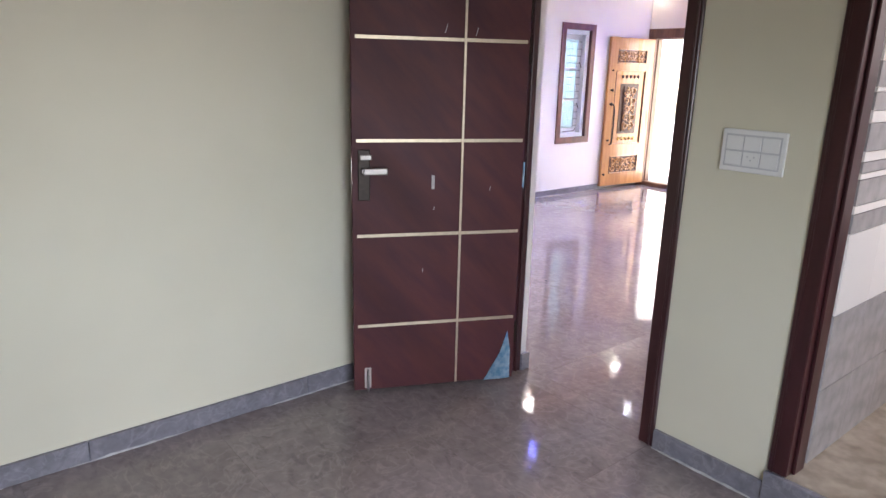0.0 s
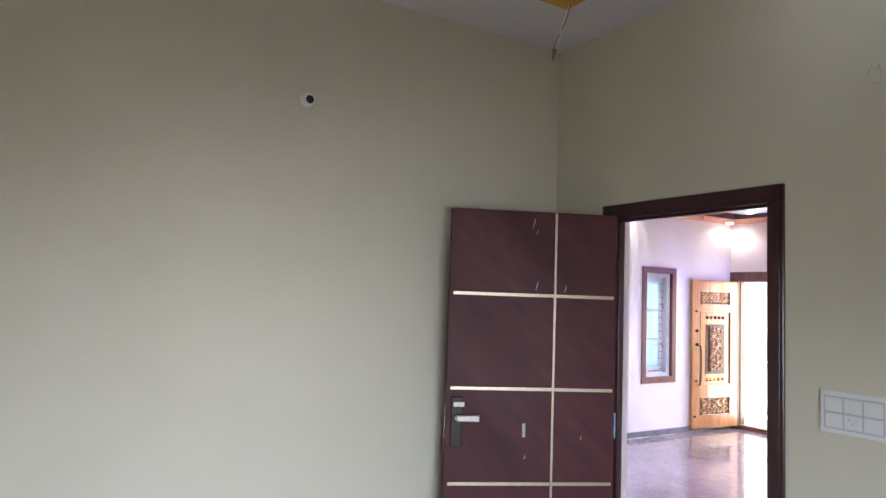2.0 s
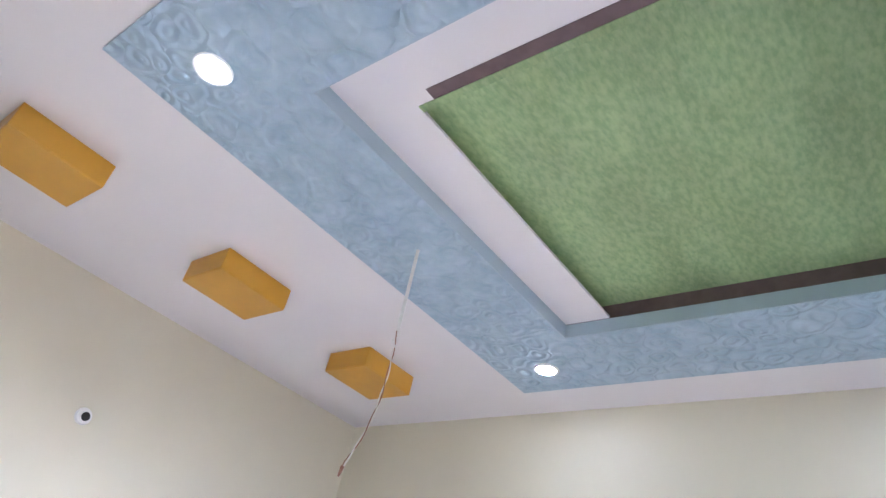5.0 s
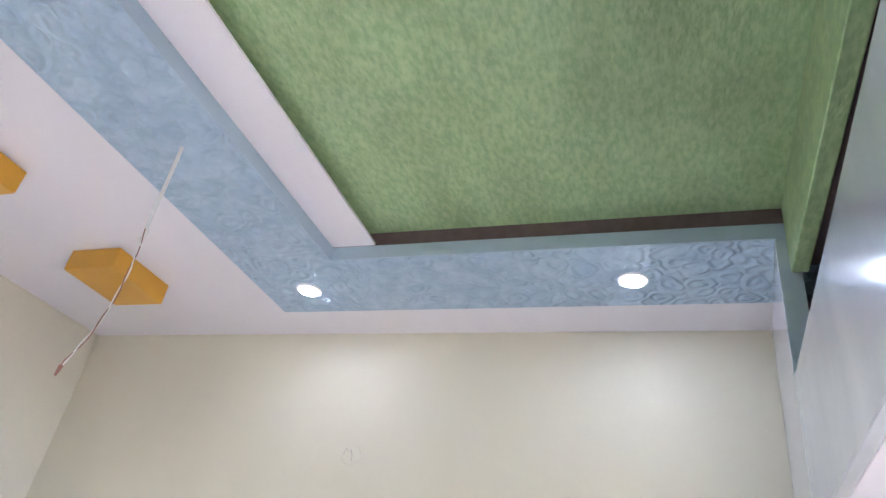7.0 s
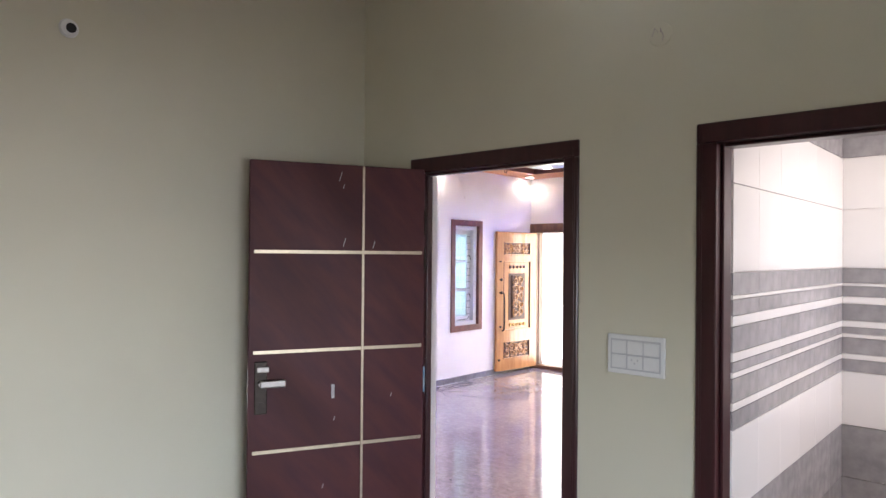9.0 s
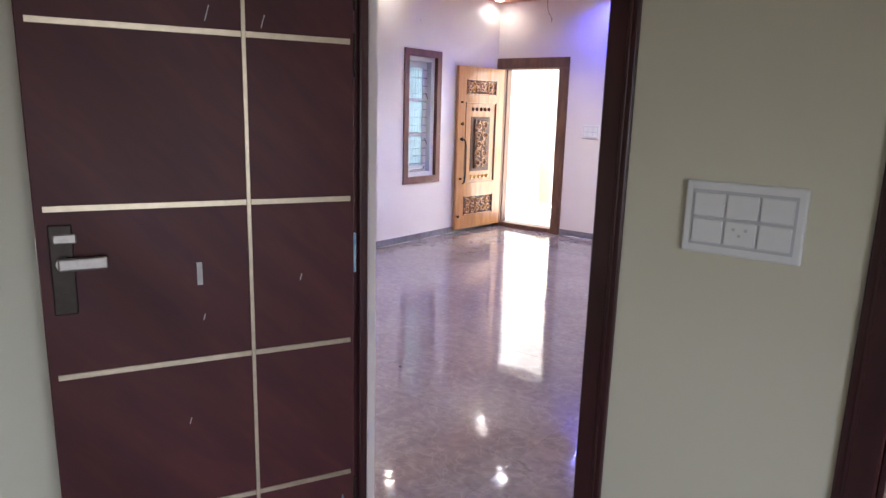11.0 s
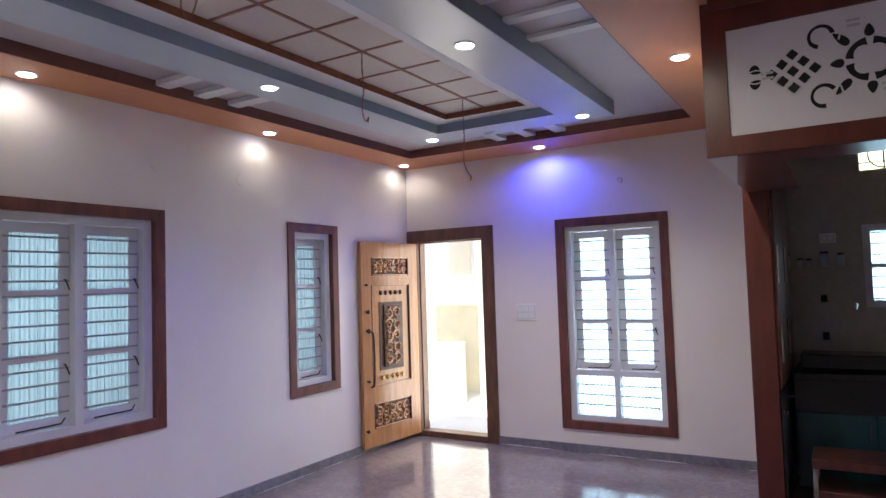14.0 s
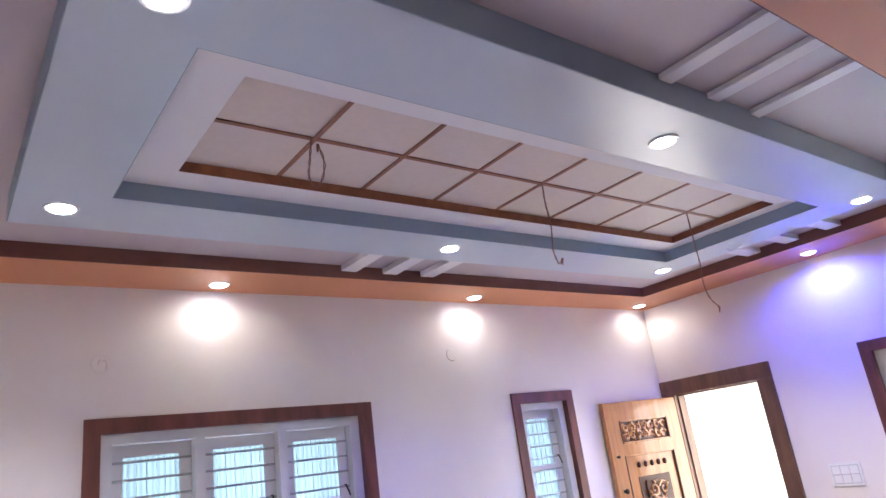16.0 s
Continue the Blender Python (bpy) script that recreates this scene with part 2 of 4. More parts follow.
# the veneer runs slantwise, in soft blotches
slant = MAROON.node_tree.nodes.new("ShaderNodeMapping")
slant.inputs["Rotation"].default_value = (0, radians(42), 0)
old = MAROON.node_tree.nodes["Mapping"]
MAROON.node_tree.links.new(old.inputs[0].links[0].from_socket, slant.inputs[0])
MAROON.node_tree.links.new(slant.outputs[0], old.inputs[0])
CHAMP = material("champagne_metal_strip", (0.58, 0.49, 0.36), 0.42, metal=0.9, grain=0.15, grain_scale=40)
STEEL = material("brushed_steel", (0.62, 0.6, 0.57), 0.25, metal=1.0, grain=0.12, grain_scale=60)
DULL = material("dull_satin_steel", (0.40, 0.37, 0.34), 0.45, metal=0.9, grain=0.15)
BRASSD = material("antique_dark_brass", (0.05, 0.038, 0.03), 0.5, metal=0.6, grain=0.3)
BRASS = material("gold_brass", (0.72, 0.5, 0.16), 0.25, metal=1.0)
TEAK = material("varnished_teak", (0.54, 0.265, 0.095), 0.28, grain=0.5, grain_scale=7, second=(0.42, 0.185, 0.06), stain=0.15, stretch=(3, 3, 0.4), bump=0.05, coat=0.6)
TEAKD = material("dark_teak_and_carving_shade", (0.10, 0.038, 0.018), 0.45, grain=0.4, grain_scale=20, stretch=(4, 4, 0.6))
TRIMW = material("reddish_brown_wood", (0.185, 0.058, 0.045), 0.38, grain=0.45, grain_scale=14, stretch=(1, 1, 0.25), stain=0.15, bump=0.05)
DOORFR = material("brown_door_frame_wood", (0.18, 0.088, 0.05), 0.4, grain=0.4, grain_scale=16, stretch=(1, 1, 0.25), bump=0.05)
REDLAM = material("red_brown_laminate", (0.16, 0.035, 0.022), 0.3, grain=0.35, grain_scale=10, stretch=(1, 1, 0.2), stain=0.12)
FLOORM = granite("polished_granite", (0.25, 0.208, 0.204), (0.2, 0.167, 0.164), 0.03)
SKIRT = granite("grey_granite_skirting", (0.242, 0.232, 0.262), (0.178, 0.17, 0.194), 0.3)
GROUT = material("dark_grout", (0.25, 0.215, 0.21), 0.7, grain=0.2)
WHITET = material("white_glazed_tile", (0.78, 0.76, 0.73), 0.14, stain=0.04, vary=0.03)
GREYT = material("grey_stone_print_tile", (0.36, 0.345, 0.345), 0.2, grain=0.3, grain_scale=14, second=(0.27, 0.26, 0.265), vary=0.1)
SAND = material("dusty_cement_floor", (0.42, 0.36, 0.29), 0.85, grain=0.35, grain_scale=12, stain=0.35, stain_scale=4, bump=0.4, bump_scale=30)
PLASTIC = material("white_switch_plastic", (0.8, 0.8, 0.78), 0.3, grain=0.02)
GREYPL = material("grey_plastic", (0.57, 0.57, 0.58), 0.4)
UPVC = material("white_painted_window_wood", (0.66, 0.66, 0.68), 0.35, stain=0.08, bump=0.05)
BAR = material("grey_painted_steel_bar", (0.36, 0.37, 0.39), 0.4, grain=0.15)
ROD = material("pale_grey_steel_rod", (0.5, 0.53, 0.55), 0.4, grain=0.1)
GLASS = frosted("frosted_window_glass", (0.56, 0.66, 0.68))
GLASST = frosted("teal_frosted_window_glass", (0.36, 0.41, 0.41))
GLASSY = frosted("cream_frosted_glass", (0.9, 0.85, 0.6))
BLACKM = material("black_cavity", (0.012, 0.011, 0.012), 0.7)
ORANGE = material("orange_ceiling_paint", (0.64, 0.275, 0.13), 0.5, stain=0.08, bump=0.08)
FACEBR = material("brown_ceiling_edge_paint", (0.21, 0.085, 0.06), 0.5, grain=0.25, grain_scale=12, stretch=(0.3, 0.3, 1))
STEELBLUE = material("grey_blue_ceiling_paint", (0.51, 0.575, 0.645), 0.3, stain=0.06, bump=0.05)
# Darker tone of the frame's grey-blue, for its inner and outer edges.
BLUEFACE = material("grey_blue_darker_edge", (0.27, 0.34, 0.42), 0.5, stain=0.06)
BEIGE = material("beige_ceiling_panel", (0.68, 0.585, 0.52), 0.5, stain=0.05, grain=0.04, grain_scale=30)
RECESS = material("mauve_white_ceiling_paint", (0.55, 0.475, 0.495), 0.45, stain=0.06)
GRIDBR = material("brown_grid_strip", (0.29, 0.105, 0.045), 0.45, grain=0.3, grain_scale=20)
SILVER = material("silver_blue_gloss_laminate", (0.66, 0.70, 0.76), 0.14, metal=0.35, grain=0.12, grain_scale=5, stretch=(1, 1, 0.3), stain=0.06)
WIRE = material("copper_brown_wire", (0.24, 0.11, 0.07), 0.5)
WIREW = material("white_wire_sleeve", (0.7, 0.7, 0.68), 0.5)
SMEAR = material("white_cement_smear", (0.5, 0.485, 0.48), 0.8, grain=0.3, grain_scale=30)
BLUEPL = material("torn_blue_plastic", (0.17, 0.36, 0.55), 0.4, grain=0.4, grain_scale=40, second=(0.45, 0.6, 0.7))
WIREP = material("pale_grey_wire", (0.5, 0.43, 0.40), 0.5)
TAPE = material("grey_adhesive_tape", (0.55, 0.52, 0.52), 0.5, grain=0.2)
CONDUIT = material("pale_plastic_cap", (0.68, 0.64, 0.6), 0.5)
EXTC = material("cream_exterior_paint", (0.88, 0.80, 0.58), 0.8, stain=0.15, bump=0.2)
EXTW = material("white_exterior_paint", (0.84, 0.80, 0.71), 0.8, stain=0.12, bump=0.2)
EXTF = material("pale_porch_tile", (0.78, 0.75, 0.70), 0.5, grain=0.1, stain=0.15)
EARTH = material("dry_earth", (0.3, 0.24, 0.17), 0.95, grain=0.4, grain_scale=3, stain=0.3, stain_scale=0.4, bump=0.5, bump_scale=4)
NEIGH = material("teal_neighbour_paint", (0.42, 0.55, 0.55), 0.8, stain=0.15, bump=0.2)
TEALCAB = material("teal_cabinet_laminate", (0.025, 0.09, 0.12), 0.3, grain=0.1)
BLACKG = material("black_granite", (0.02, 0.02, 0.022), 0.15, grain=0.3)
KTILE = material("cream_kitchen_tile", (0.5, 0.46, 0.38), 0.25, grain=0.1, grain_scale=20, vary=0.03)
BOARDW = material("white_carved_board", (0.82, 0.79, 0.84), 0.4, stain=0.06)
LITW, LITB = emitter("lit_white_led", (1, 0.98, 0.95), 9), emitter("lit_blue_led", (0.8, 0.85, 1.0), 9)


# ---------------------------------------------------------------- builders
def add_box(bm, lo, hi, bevel=0.0, seg=1):
    """Adds a box, its edges rounded, to a bmesh."""
    made = bmesh.ops.create_cube(bm, size=1)["verts"]
    for v in made:
        v.co = Vector([lo[i] + (v.co[i] + 0.5) * (hi[i] - lo[i]) for i in range(3)])
    if bevel:
        edges = list({e for v in made for e in v.link_edges})
        bmesh.ops.bevel(bm, geom=edges, offset=bevel, segments=seg, affect="EDGES", profile=0.5)


def box(lo, hi, bevel=0.0, seg=1):
    bm = bmesh.new()
    add_box(bm, lo, hi, bevel, seg)
    return bm


def add_cyl(bm, base, axis, r, length, n=12, r2=None):
    q = Vector(axis).normalized().to_track_quat("Z", "Y").to_matrix().to_4x4()
    m = Matrix.Translation(Vector(base) + Vector(axis).normalized() * length / 2) @ q
    bmesh.ops.create_cone(bm, cap_ends=True, segments=n, radius1=r, radius2=r if r2 is None else r2, depth=length, matrix=m)


def cyl(base, axis, r, length, n=12, r2=None):
    bm = bmesh.new()
    add_cyl(bm, base, axis, r, length, n, r2)
    return bm


def add_tube(bm, pts, r, n=6):
    """A round rod along points, with a steady frame."""
    rings = []
    pts = [Vector(p) for p in pts]
    for i, p in enumerate(pts):
        d = (pts[min(i + 1, len(pts) - 1)] - pts[max(i - 1, 0)]).normalized()
        u = d.cross(Vector((0.31, 0.95, 0.1)))
        u.normalize()
        w = d.cross(u)
        rr = r(i / (len(pts) - 1)) if callable(r) else r
        rings.append([bm.verts.new(p + (u * math.cos(a) + w * math.sin(a)) * rr) for a in [2 * math.pi * k / n for k in range(n)]])
    for a, b in zip(rings, rings[1:]):
        for k in range(n):
            bm.faces.new((a[k], a[(k + 1) % n], b[(k + 1) % n], b[k]))
    bm.faces.new(rings[0][::-1]), bm.faces.new(rings[-1])


origin = Vector()


def finish(bm, name, mat, smooth=False):
    bmesh.ops.recalc_face_normals(bm, faces=bm.faces)
    me = bpy.data.meshes.new(name)
    bm.to_mesh(me)
    bm.free()
    me.materials.append(mat)
    if smooth:
        for p in me.polygons:
            p.use_smooth = True
    return me


def part(name, bm, mat, parent, label="", smooth=False):
    ob = new(name, finish(bm, name, mat, smooth))
    ob.parent = parent
    if label:
        ob["label"] = label
    return ob


def thing(name, m, label, category, group="", kind=""):
    """An empty at a thing's base, to hold its parts."""
    ob = new(name)
    ob.matrix_world = Matrix.Translation(origin) @ (m if isinstance(m, Matrix) else Matrix.Translation(m))
    ob.empty_display_size = 0.1
    return tagged(ob, label, category, group, kind)


def solo(name, bm, mat, label="", category="", kind="", group="", smooth=False):
    ob = new(name, finish(bm, name, mat, smooth))
    ob.location = origin
    return tagged(ob, label, category, group, kind)


def slab_with_holes(axis, lo, hi, u, v, holes):
    """A slab lo..hi thick along axis, over the spans u and v of the two other axes, with rectangular holes through it."""
    others = [i for i in range(3) if i != axis]
    us = sorted({u[0], u[1], *[c for h in holes for c in h[0:2] if u[0] < c < u[1]]})
    vs = sorted({v[0], v[1], *[c for h in holes for c in h[2:4] if v[0] < c < v[1]]})

    def solid(i, j):
        if not (0 <= i < len(us) - 1 and 0 <= j < len(vs) - 1):
            return False
        a, b = (us[i] + us[i + 1]) / 2, (vs[j] + vs[j + 1]) / 2
        return not any(h[0] < a < h[1] and h[2] < b < h[3] for h in holes)

    bm = bmesh.new()
    cache = {}

    def vert(a, b, w):
        key = (a, b, w)
        if key not in cache:
            co = [0, 0, 0]
            co[others[0]], co[others[1]], co[axis] = a, b, w
            cache[key] = bm.verts.new(co)
        return cache[key]

    for i in range(len(us) - 1):
        for j in range(len(vs) - 1):
            if not solid(i, j):
                continue
            a0, a1, b0, b1 = us[i], us[i + 1], vs[j], vs[j + 1]
            for w in (lo, hi):
                bm.faces.new([vert(a0, b0, w), vert(a1, b0, w), vert(a1, b1, w), vert(a0, b1, w)])
            for ni, nj, p, q in ((i - 1, j, (a0, b0), (a0, b1)), (i + 1, j, (a1, b0), (a1, b1)), (i, j - 1, (a0, b0), (a1, b0)), (i, j + 1, (a0, b1), (a1, b1))):
                if not solid(ni, nj):
                    bm.faces.new([vert(*p, lo), vert(*q, lo), vert(*q, hi), vert(*p, hi)])
    return bm


def structure(name, bm, mat, label="", category=""):
    return solo(name, bm, mat, label, category or name.split("_")[0], "structure")


# ---------------------------------------------------------------- bedroom, bath, hall, kitchen: the shell
XL, YF = -3.05, 6.09          # hall's side wall and front wall
D1, D2 = (0.363, 1.319), (1.797, 2.595)   # outer widths of the two door frames
TOP = 3.35
FZ = -0.012                    # finished floor
YB = -2.9                     # bedroom wall behind the walker
structure("wall_bedroom_side", slab_with_holes(0, -0.1, 0.0, (-3.8, 0.0), (-0.1, TOP), []), CREAM, "plain cream painted bedroom wall", "wall")
structure("wall_bedroom_doors", slab_with_holes(1, 0.0, 0.075, (-0.1, 4.0), (-0.1, TOP), [(*D1, -1, 2.13), (*D2, -1, 2.13)]), CREAM, "cream painted wall with two doorways", "wall")
structure("wall_bedroom_window", slab_with_holes(0, 3.9, 4.0, (-3.8, 0.0), (-0.1, TOP), [(-2.8, -1.4, 0.8, 1.8)]), CREAM, "cream painted wall with a window opening", "wall")
structure("wall_bedroom_back", slab_with_holes(1, YB - 0.1, YB, (0.0, 3.9), (-0.1, TOP), []), CREAM, "plain cream painted wall behind the room", "wall")
structure("wall_hall_back", slab_with_holes(1, 0.076, 0.08, (-3.2, 1.72), (-0.1, TOP), [(*D1, -1, 2.13)]), HALLW, "pale wall round the bedroom doorway", "wall")
structure("wall_hall_back_face", slab_with_holes(1, 0.08, 0.115, (-3.2, 1.72), (-0.1, TOP), [(0.434, 1.248, -1, 2.058)]), HALLW, "pale plastered wall round the bedroom doorway", "wall")
origin = HALL
WIN_SIDE = [(1.52, 3.11, 0.65, 2.115), (4.287, 4.922, 0.645, 2.11)]
structure("wall_hall_side", slab_with_holes(0, XL - 0.15, XL, (0.3, YF), (-0.1, TOP), [(a + .04, b - .04, c + .04, d - .04) for a, b, c, d in WIN_SIDE]), HALLW,
          "pale pink hall wall with two windows", "wall")
WIN_FRONT = (-1.379, -0.353, 0.194, 2.121)
DOOR_M = (-3.05, -2.034, 2.12)
structure("wall_front", slab_with_holes(1, YF, YF + 0.15, (XL - 0.15, 0.46), (-0.1, TOP),
          [(-3.05, DOOR_M[1], -1, DOOR_M[2]), (WIN_FRONT[0] + .04, WIN_FRONT[1] - .04, WIN_FRONT[2] + .04, WIN_FRONT[3] - .04)]), HALLW, "pale hall wall with the entrance and a tall window", "wall")
structure("wall_kitchen_front", slab_with_holes(1, YF + 0.03, YF + 0.15, (0.46, 3.6), (-0.1, TOP), [(1.07, 1.65, 1.3, 1.88), (1.06, 1.6, 2.31, 2.54)]), KTILE, "tiled kitchen wall with a window and a ventilator", "wall")
structure("wall_kitchen_side", slab_with_holes(0, 3.5, 3.6, (2.0, YF), (-0.1, TOP), []), HALLW, "plain kitchen wall", "wall")
origin = Vector()
structure("wall_bath_hall", slab_with_holes(0, 1.72, 1.86, (0.077, 2.1), (-0.1, TOP), []), HALLW, "plain wall between hall and bath", "wall")
structure("wall_bath_back", slab_with_holes(1, 1.945, 2.1, (1.86, 3.5), (-0.1, TOP), []), HALLW, "plain wall behind the bath", "wall")
structure("wall_bath_side", slab_with_holes(0, 3.4, 3.5, (0.077, 1.945), (-0.1, TOP), [(0.85, 1.55, 1.55, 2.25)]), WHITET, "white tiled bath wall with a window opening", "wall")
structure("wall_bath_front", slab_with_holes(1, 0.077, 0.15, (1.86, 3.4), (-0.1, TOP), [(*D2, -1, 2.13)]), WHITET, "white tiled wall round the bath door", "wall")
# Unseen slab, added over all ceilings to block the sky's light.
structure("roof_slab", slab_with_holes(2, TOP, TOP + 0.12, (-3.2, 4.0), (-3.8, YF + 0.15), []), EXTW, "unseen roof slab added to keep the sky out", "roof")
structure("ground", slab_with_holes(2, -0.6, -0.3, (-300, 300), (-300, 300), []), EARTH, "dry bare earth round the house", "ground")
structure("floor_base", slab_with_holes(2, -0.3, FZ - 0.012, (-3.2, 4.0), (-3.8, YF + 0.15), []), GROUT, "floor bed with dark joints", "floor")
structure("floor_bath", slab_with_holes(2, -0.01, 0.13, (1.86, 3.4), (0.0, 1.945), []), SAND, "dusty raised cement bath floor", "floor")

# bedroom ceiling: white border, blue wallpapered band, stepped recess with a green panel
BZ = 3.03
structure("ceiling_border", slab_with_holes(2, BZ + 0.012, BZ + 0.06, (0.0, 3.9), (YB, 0.0), [(1.312, 3.9, -2.38, -0.245)]), WHITEC, "smooth white false ceiling border", "ceiling")
structure("ceiling_band", slab_with_holes(2, BZ, BZ + 0.057, (1.312, 3.9), (-2.38, -0.245), [(1.734, 3.9, -2.0, -0.65)]), BAND, "pale blue embossed wallpaper ceiling band", "ceiling")
structure("ceiling_band_edge", slab_with_holes(2, BZ + 0.001, BZ + 0.056, (1.734, 3.9), (-2.0, -0.65), [(1.738, 3.9, -1.996, -0.654)]), BANDFLAT, "darker blue edge of the ceiling band", "ceiling")
structure("ceiling_ledge", slab_with_holes(2, BZ + 0.058, BZ + 0.068, (1.5, 3.9), (-2.2, -0.654), [(1.915, 3.9, -1.78, -0.654)]), WHITEC, "white ledge of the ceiling recess", "ceiling")
structure("ceiling_recess_edge", slab_with_holes(1, -0.65, -0.62, (1.7, 3.9), (BZ + 0.06, BZ + 0.115), []), DARKBROWN, "dark brown edge of the ceiling recess", "ceiling")
# Thin dark brown strip on the ledge's underside, along the green panel.
structure("ceiling_recess_strip", box((1.97, -1.84, BZ + 0.0555), (3.9, -1.803, BZ + 0.0578)), DARKBROWN, "dark brown strip beside the green panel", "ceiling")
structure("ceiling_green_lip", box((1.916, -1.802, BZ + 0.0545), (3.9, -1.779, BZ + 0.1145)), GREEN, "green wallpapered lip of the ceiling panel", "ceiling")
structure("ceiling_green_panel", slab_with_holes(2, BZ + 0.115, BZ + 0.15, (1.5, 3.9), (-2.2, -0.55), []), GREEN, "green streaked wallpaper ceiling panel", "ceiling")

# loft over the bedroom window
loft = thing("loft_cabinet", pose(3.281, 0, 2.2, 0, 0, -1.33), "glossy silver-blue loft box hung under the ceiling", "loft")
part("front_panel", box((0, YB + 0.06, 0), (0.03, -0.651, 0.385), 0.003), SILVER, loft)
bm = box((0, -0.65, 0), (0.062, -0.006, 0.826), 0.003)
for v in bm.verts:                # the end runs a little askew to the wall
    v.co.x += 0.03 * (v.co.y + 0.65) / 0.65
part("end_panel", bm, SILVER, loft)
part("end_lining", box((0.001, -0.654, 0.386), (0.061, -0.6505, 0.826)), BANDFLAT, loft, "grey-blue painted inner edge")
part("underside", box((0.031, YB + 0.06, 0.002), (0.66, -0.006, 0.03), 0.002), WHITEC, loft, "white underside board")
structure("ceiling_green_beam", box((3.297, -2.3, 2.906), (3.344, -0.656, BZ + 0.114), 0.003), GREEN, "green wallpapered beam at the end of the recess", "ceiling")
# Brown strip carried on across the loft cavity, where its dark colour paints shade.
structure("ceiling_brown_board", box((3.3445, -2.3, 2.93), (3.86, -0.656, 2.95)), DARKBROWN, "dark brown strip widened into painted shade over the loft", "ceiling")

origin = HALL
# hall ceiling: orange border and beam, recess, floating blue frame with a gridded centre
HZ, RZ = 2.785, 2.862
structure("ceiling_orange_border", slab_with_holes(2, HZ, RZ + 0.02, (XL, 0.411), (0.32, YF), [(-2.66, -0.032, 0.6, 5.59)]), ORANGE, "orange painted false ceiling border and beam", "ceiling")
structure("ceiling_border_edge", slab_with_holes(2, HZ + 0.001, RZ, (-2.66, -0.032), (0.6, 5.59), [(-2.655, -0.037, 0.605, 5.585)]), FACEBR, "brown painted edge of the ceiling border", "ceiling")
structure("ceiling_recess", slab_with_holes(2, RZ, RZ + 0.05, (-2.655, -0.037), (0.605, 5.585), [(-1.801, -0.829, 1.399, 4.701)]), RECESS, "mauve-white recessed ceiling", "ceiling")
structure("ceiling_beam_edge", box((0.4115, 0.32, HZ), (0.445, 3.36, RZ + 0.02), 0.002), ORANGE, "orange painted outer edge of the beam", "ceiling")
structure("ceiling_floating_frame", slab_with_holes(2, 2.75, RZ - 0.001, (-2.14, -0.47), (1.1, 5.0), [(-1.81, -0.816, 1.39, 4.71)]), STEELBLUE, "grey-blue floating ceiling frame", "ceiling")
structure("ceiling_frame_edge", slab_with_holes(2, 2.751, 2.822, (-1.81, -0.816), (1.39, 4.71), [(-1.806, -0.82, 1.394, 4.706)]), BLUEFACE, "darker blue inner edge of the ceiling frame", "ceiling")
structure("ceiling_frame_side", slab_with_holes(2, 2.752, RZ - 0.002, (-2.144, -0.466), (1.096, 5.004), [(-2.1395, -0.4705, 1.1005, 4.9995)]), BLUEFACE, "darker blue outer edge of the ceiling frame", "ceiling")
structure("ceiling_inner_ledge", slab_with_holes(2, 2.822, 2.835, (-1.806, -0.82), (1.394, 4.706), [(-1.662, -0.99, 1.58, 4.6)]), WHITEC, "white inner ledge of the ceiling frame", "ceiling")
structure("ceiling_grid_edge", slab_with_holes(2, 2.823, 2.866, (-1.668, -0.984), (1.574, 4.606), [(-1.661, -0.991, 1.581, 4.599)]), GRIDBR, "brown edge round the gridded panel", "ceiling")
structure("ceiling_grid_panel", slab_with_holes(2, 2.866, 2.877, (-1.80, -0.83), (1.4, 4.7), []), BEIGE, "beige ceiling panel", "ceiling")
bm = bmesh.new()
add_box(bm, (-1.337, 1.582, 2.861), (-1.317, 4.598, 2.8655))
for k in range(7):
    y = 1.965 + 0.385 * k
    for x0, x1 in ((-1.66, -1.3375), (-1.3165, -0.992)):
        add_box(bm, (x0, y - 0.009, 2.861), (x1, y + 0.009, 2.8655))
structure("ceiling_grid_strips", bm, GRIDBR, "thin brown strips forming a ceiling grid", "ceiling")
for k in range(3):
    y = 2.87 + 0.295 * k
    structure("ceiling_slat", box((-0.465, y - 0.035, 2.838), (-0.038, y + 0.035, RZ - 0.002), 0.002), WHITEC, "white flat bar across the ceiling recess", "ceiling slat")
    y = 2.82 + 0.28 * k
    structure("ceiling_slat", box((-2.654, y - 0.05, 2.826), (-2.146, y + 0.05, RZ - 0.002), 0.002), WHITEC, "white flat bar across the ceiling recess", "ceiling slat")
    x = -1.66 + 0.28 * k
    structure("ceiling_slat", box((x - 0.05, 5.006, 2.826), (x + 0.05, 5.584, RZ - 0.002), 0.002), WHITEC, "white flat bar across the ceiling recess", "ceiling slat")
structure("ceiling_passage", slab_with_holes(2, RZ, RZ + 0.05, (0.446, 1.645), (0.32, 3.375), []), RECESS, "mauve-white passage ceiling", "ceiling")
structure("ceiling_kitchen", slab_with_holes(2, HZ, HZ + 0.05, (0.415, 3.5), (3.376, YF + 0.03), []), WHITEC, "plain kitchen ceiling", "ceiling")
structure("ceiling_passage_end", slab_with_holes(2, RZ, RZ + 0.05, (1.72, 3.5), (2.1, 3.375), []), WHITEC, "plain passage ceiling", "ceiling")
origin = Vector()
structure("ceiling_bath", slab_with_holes(2, 2.45, 2.5, (1.86, 3.4), (0.15, 1.945), []), WHITEC, "plain white bath ceiling", "ceiling")


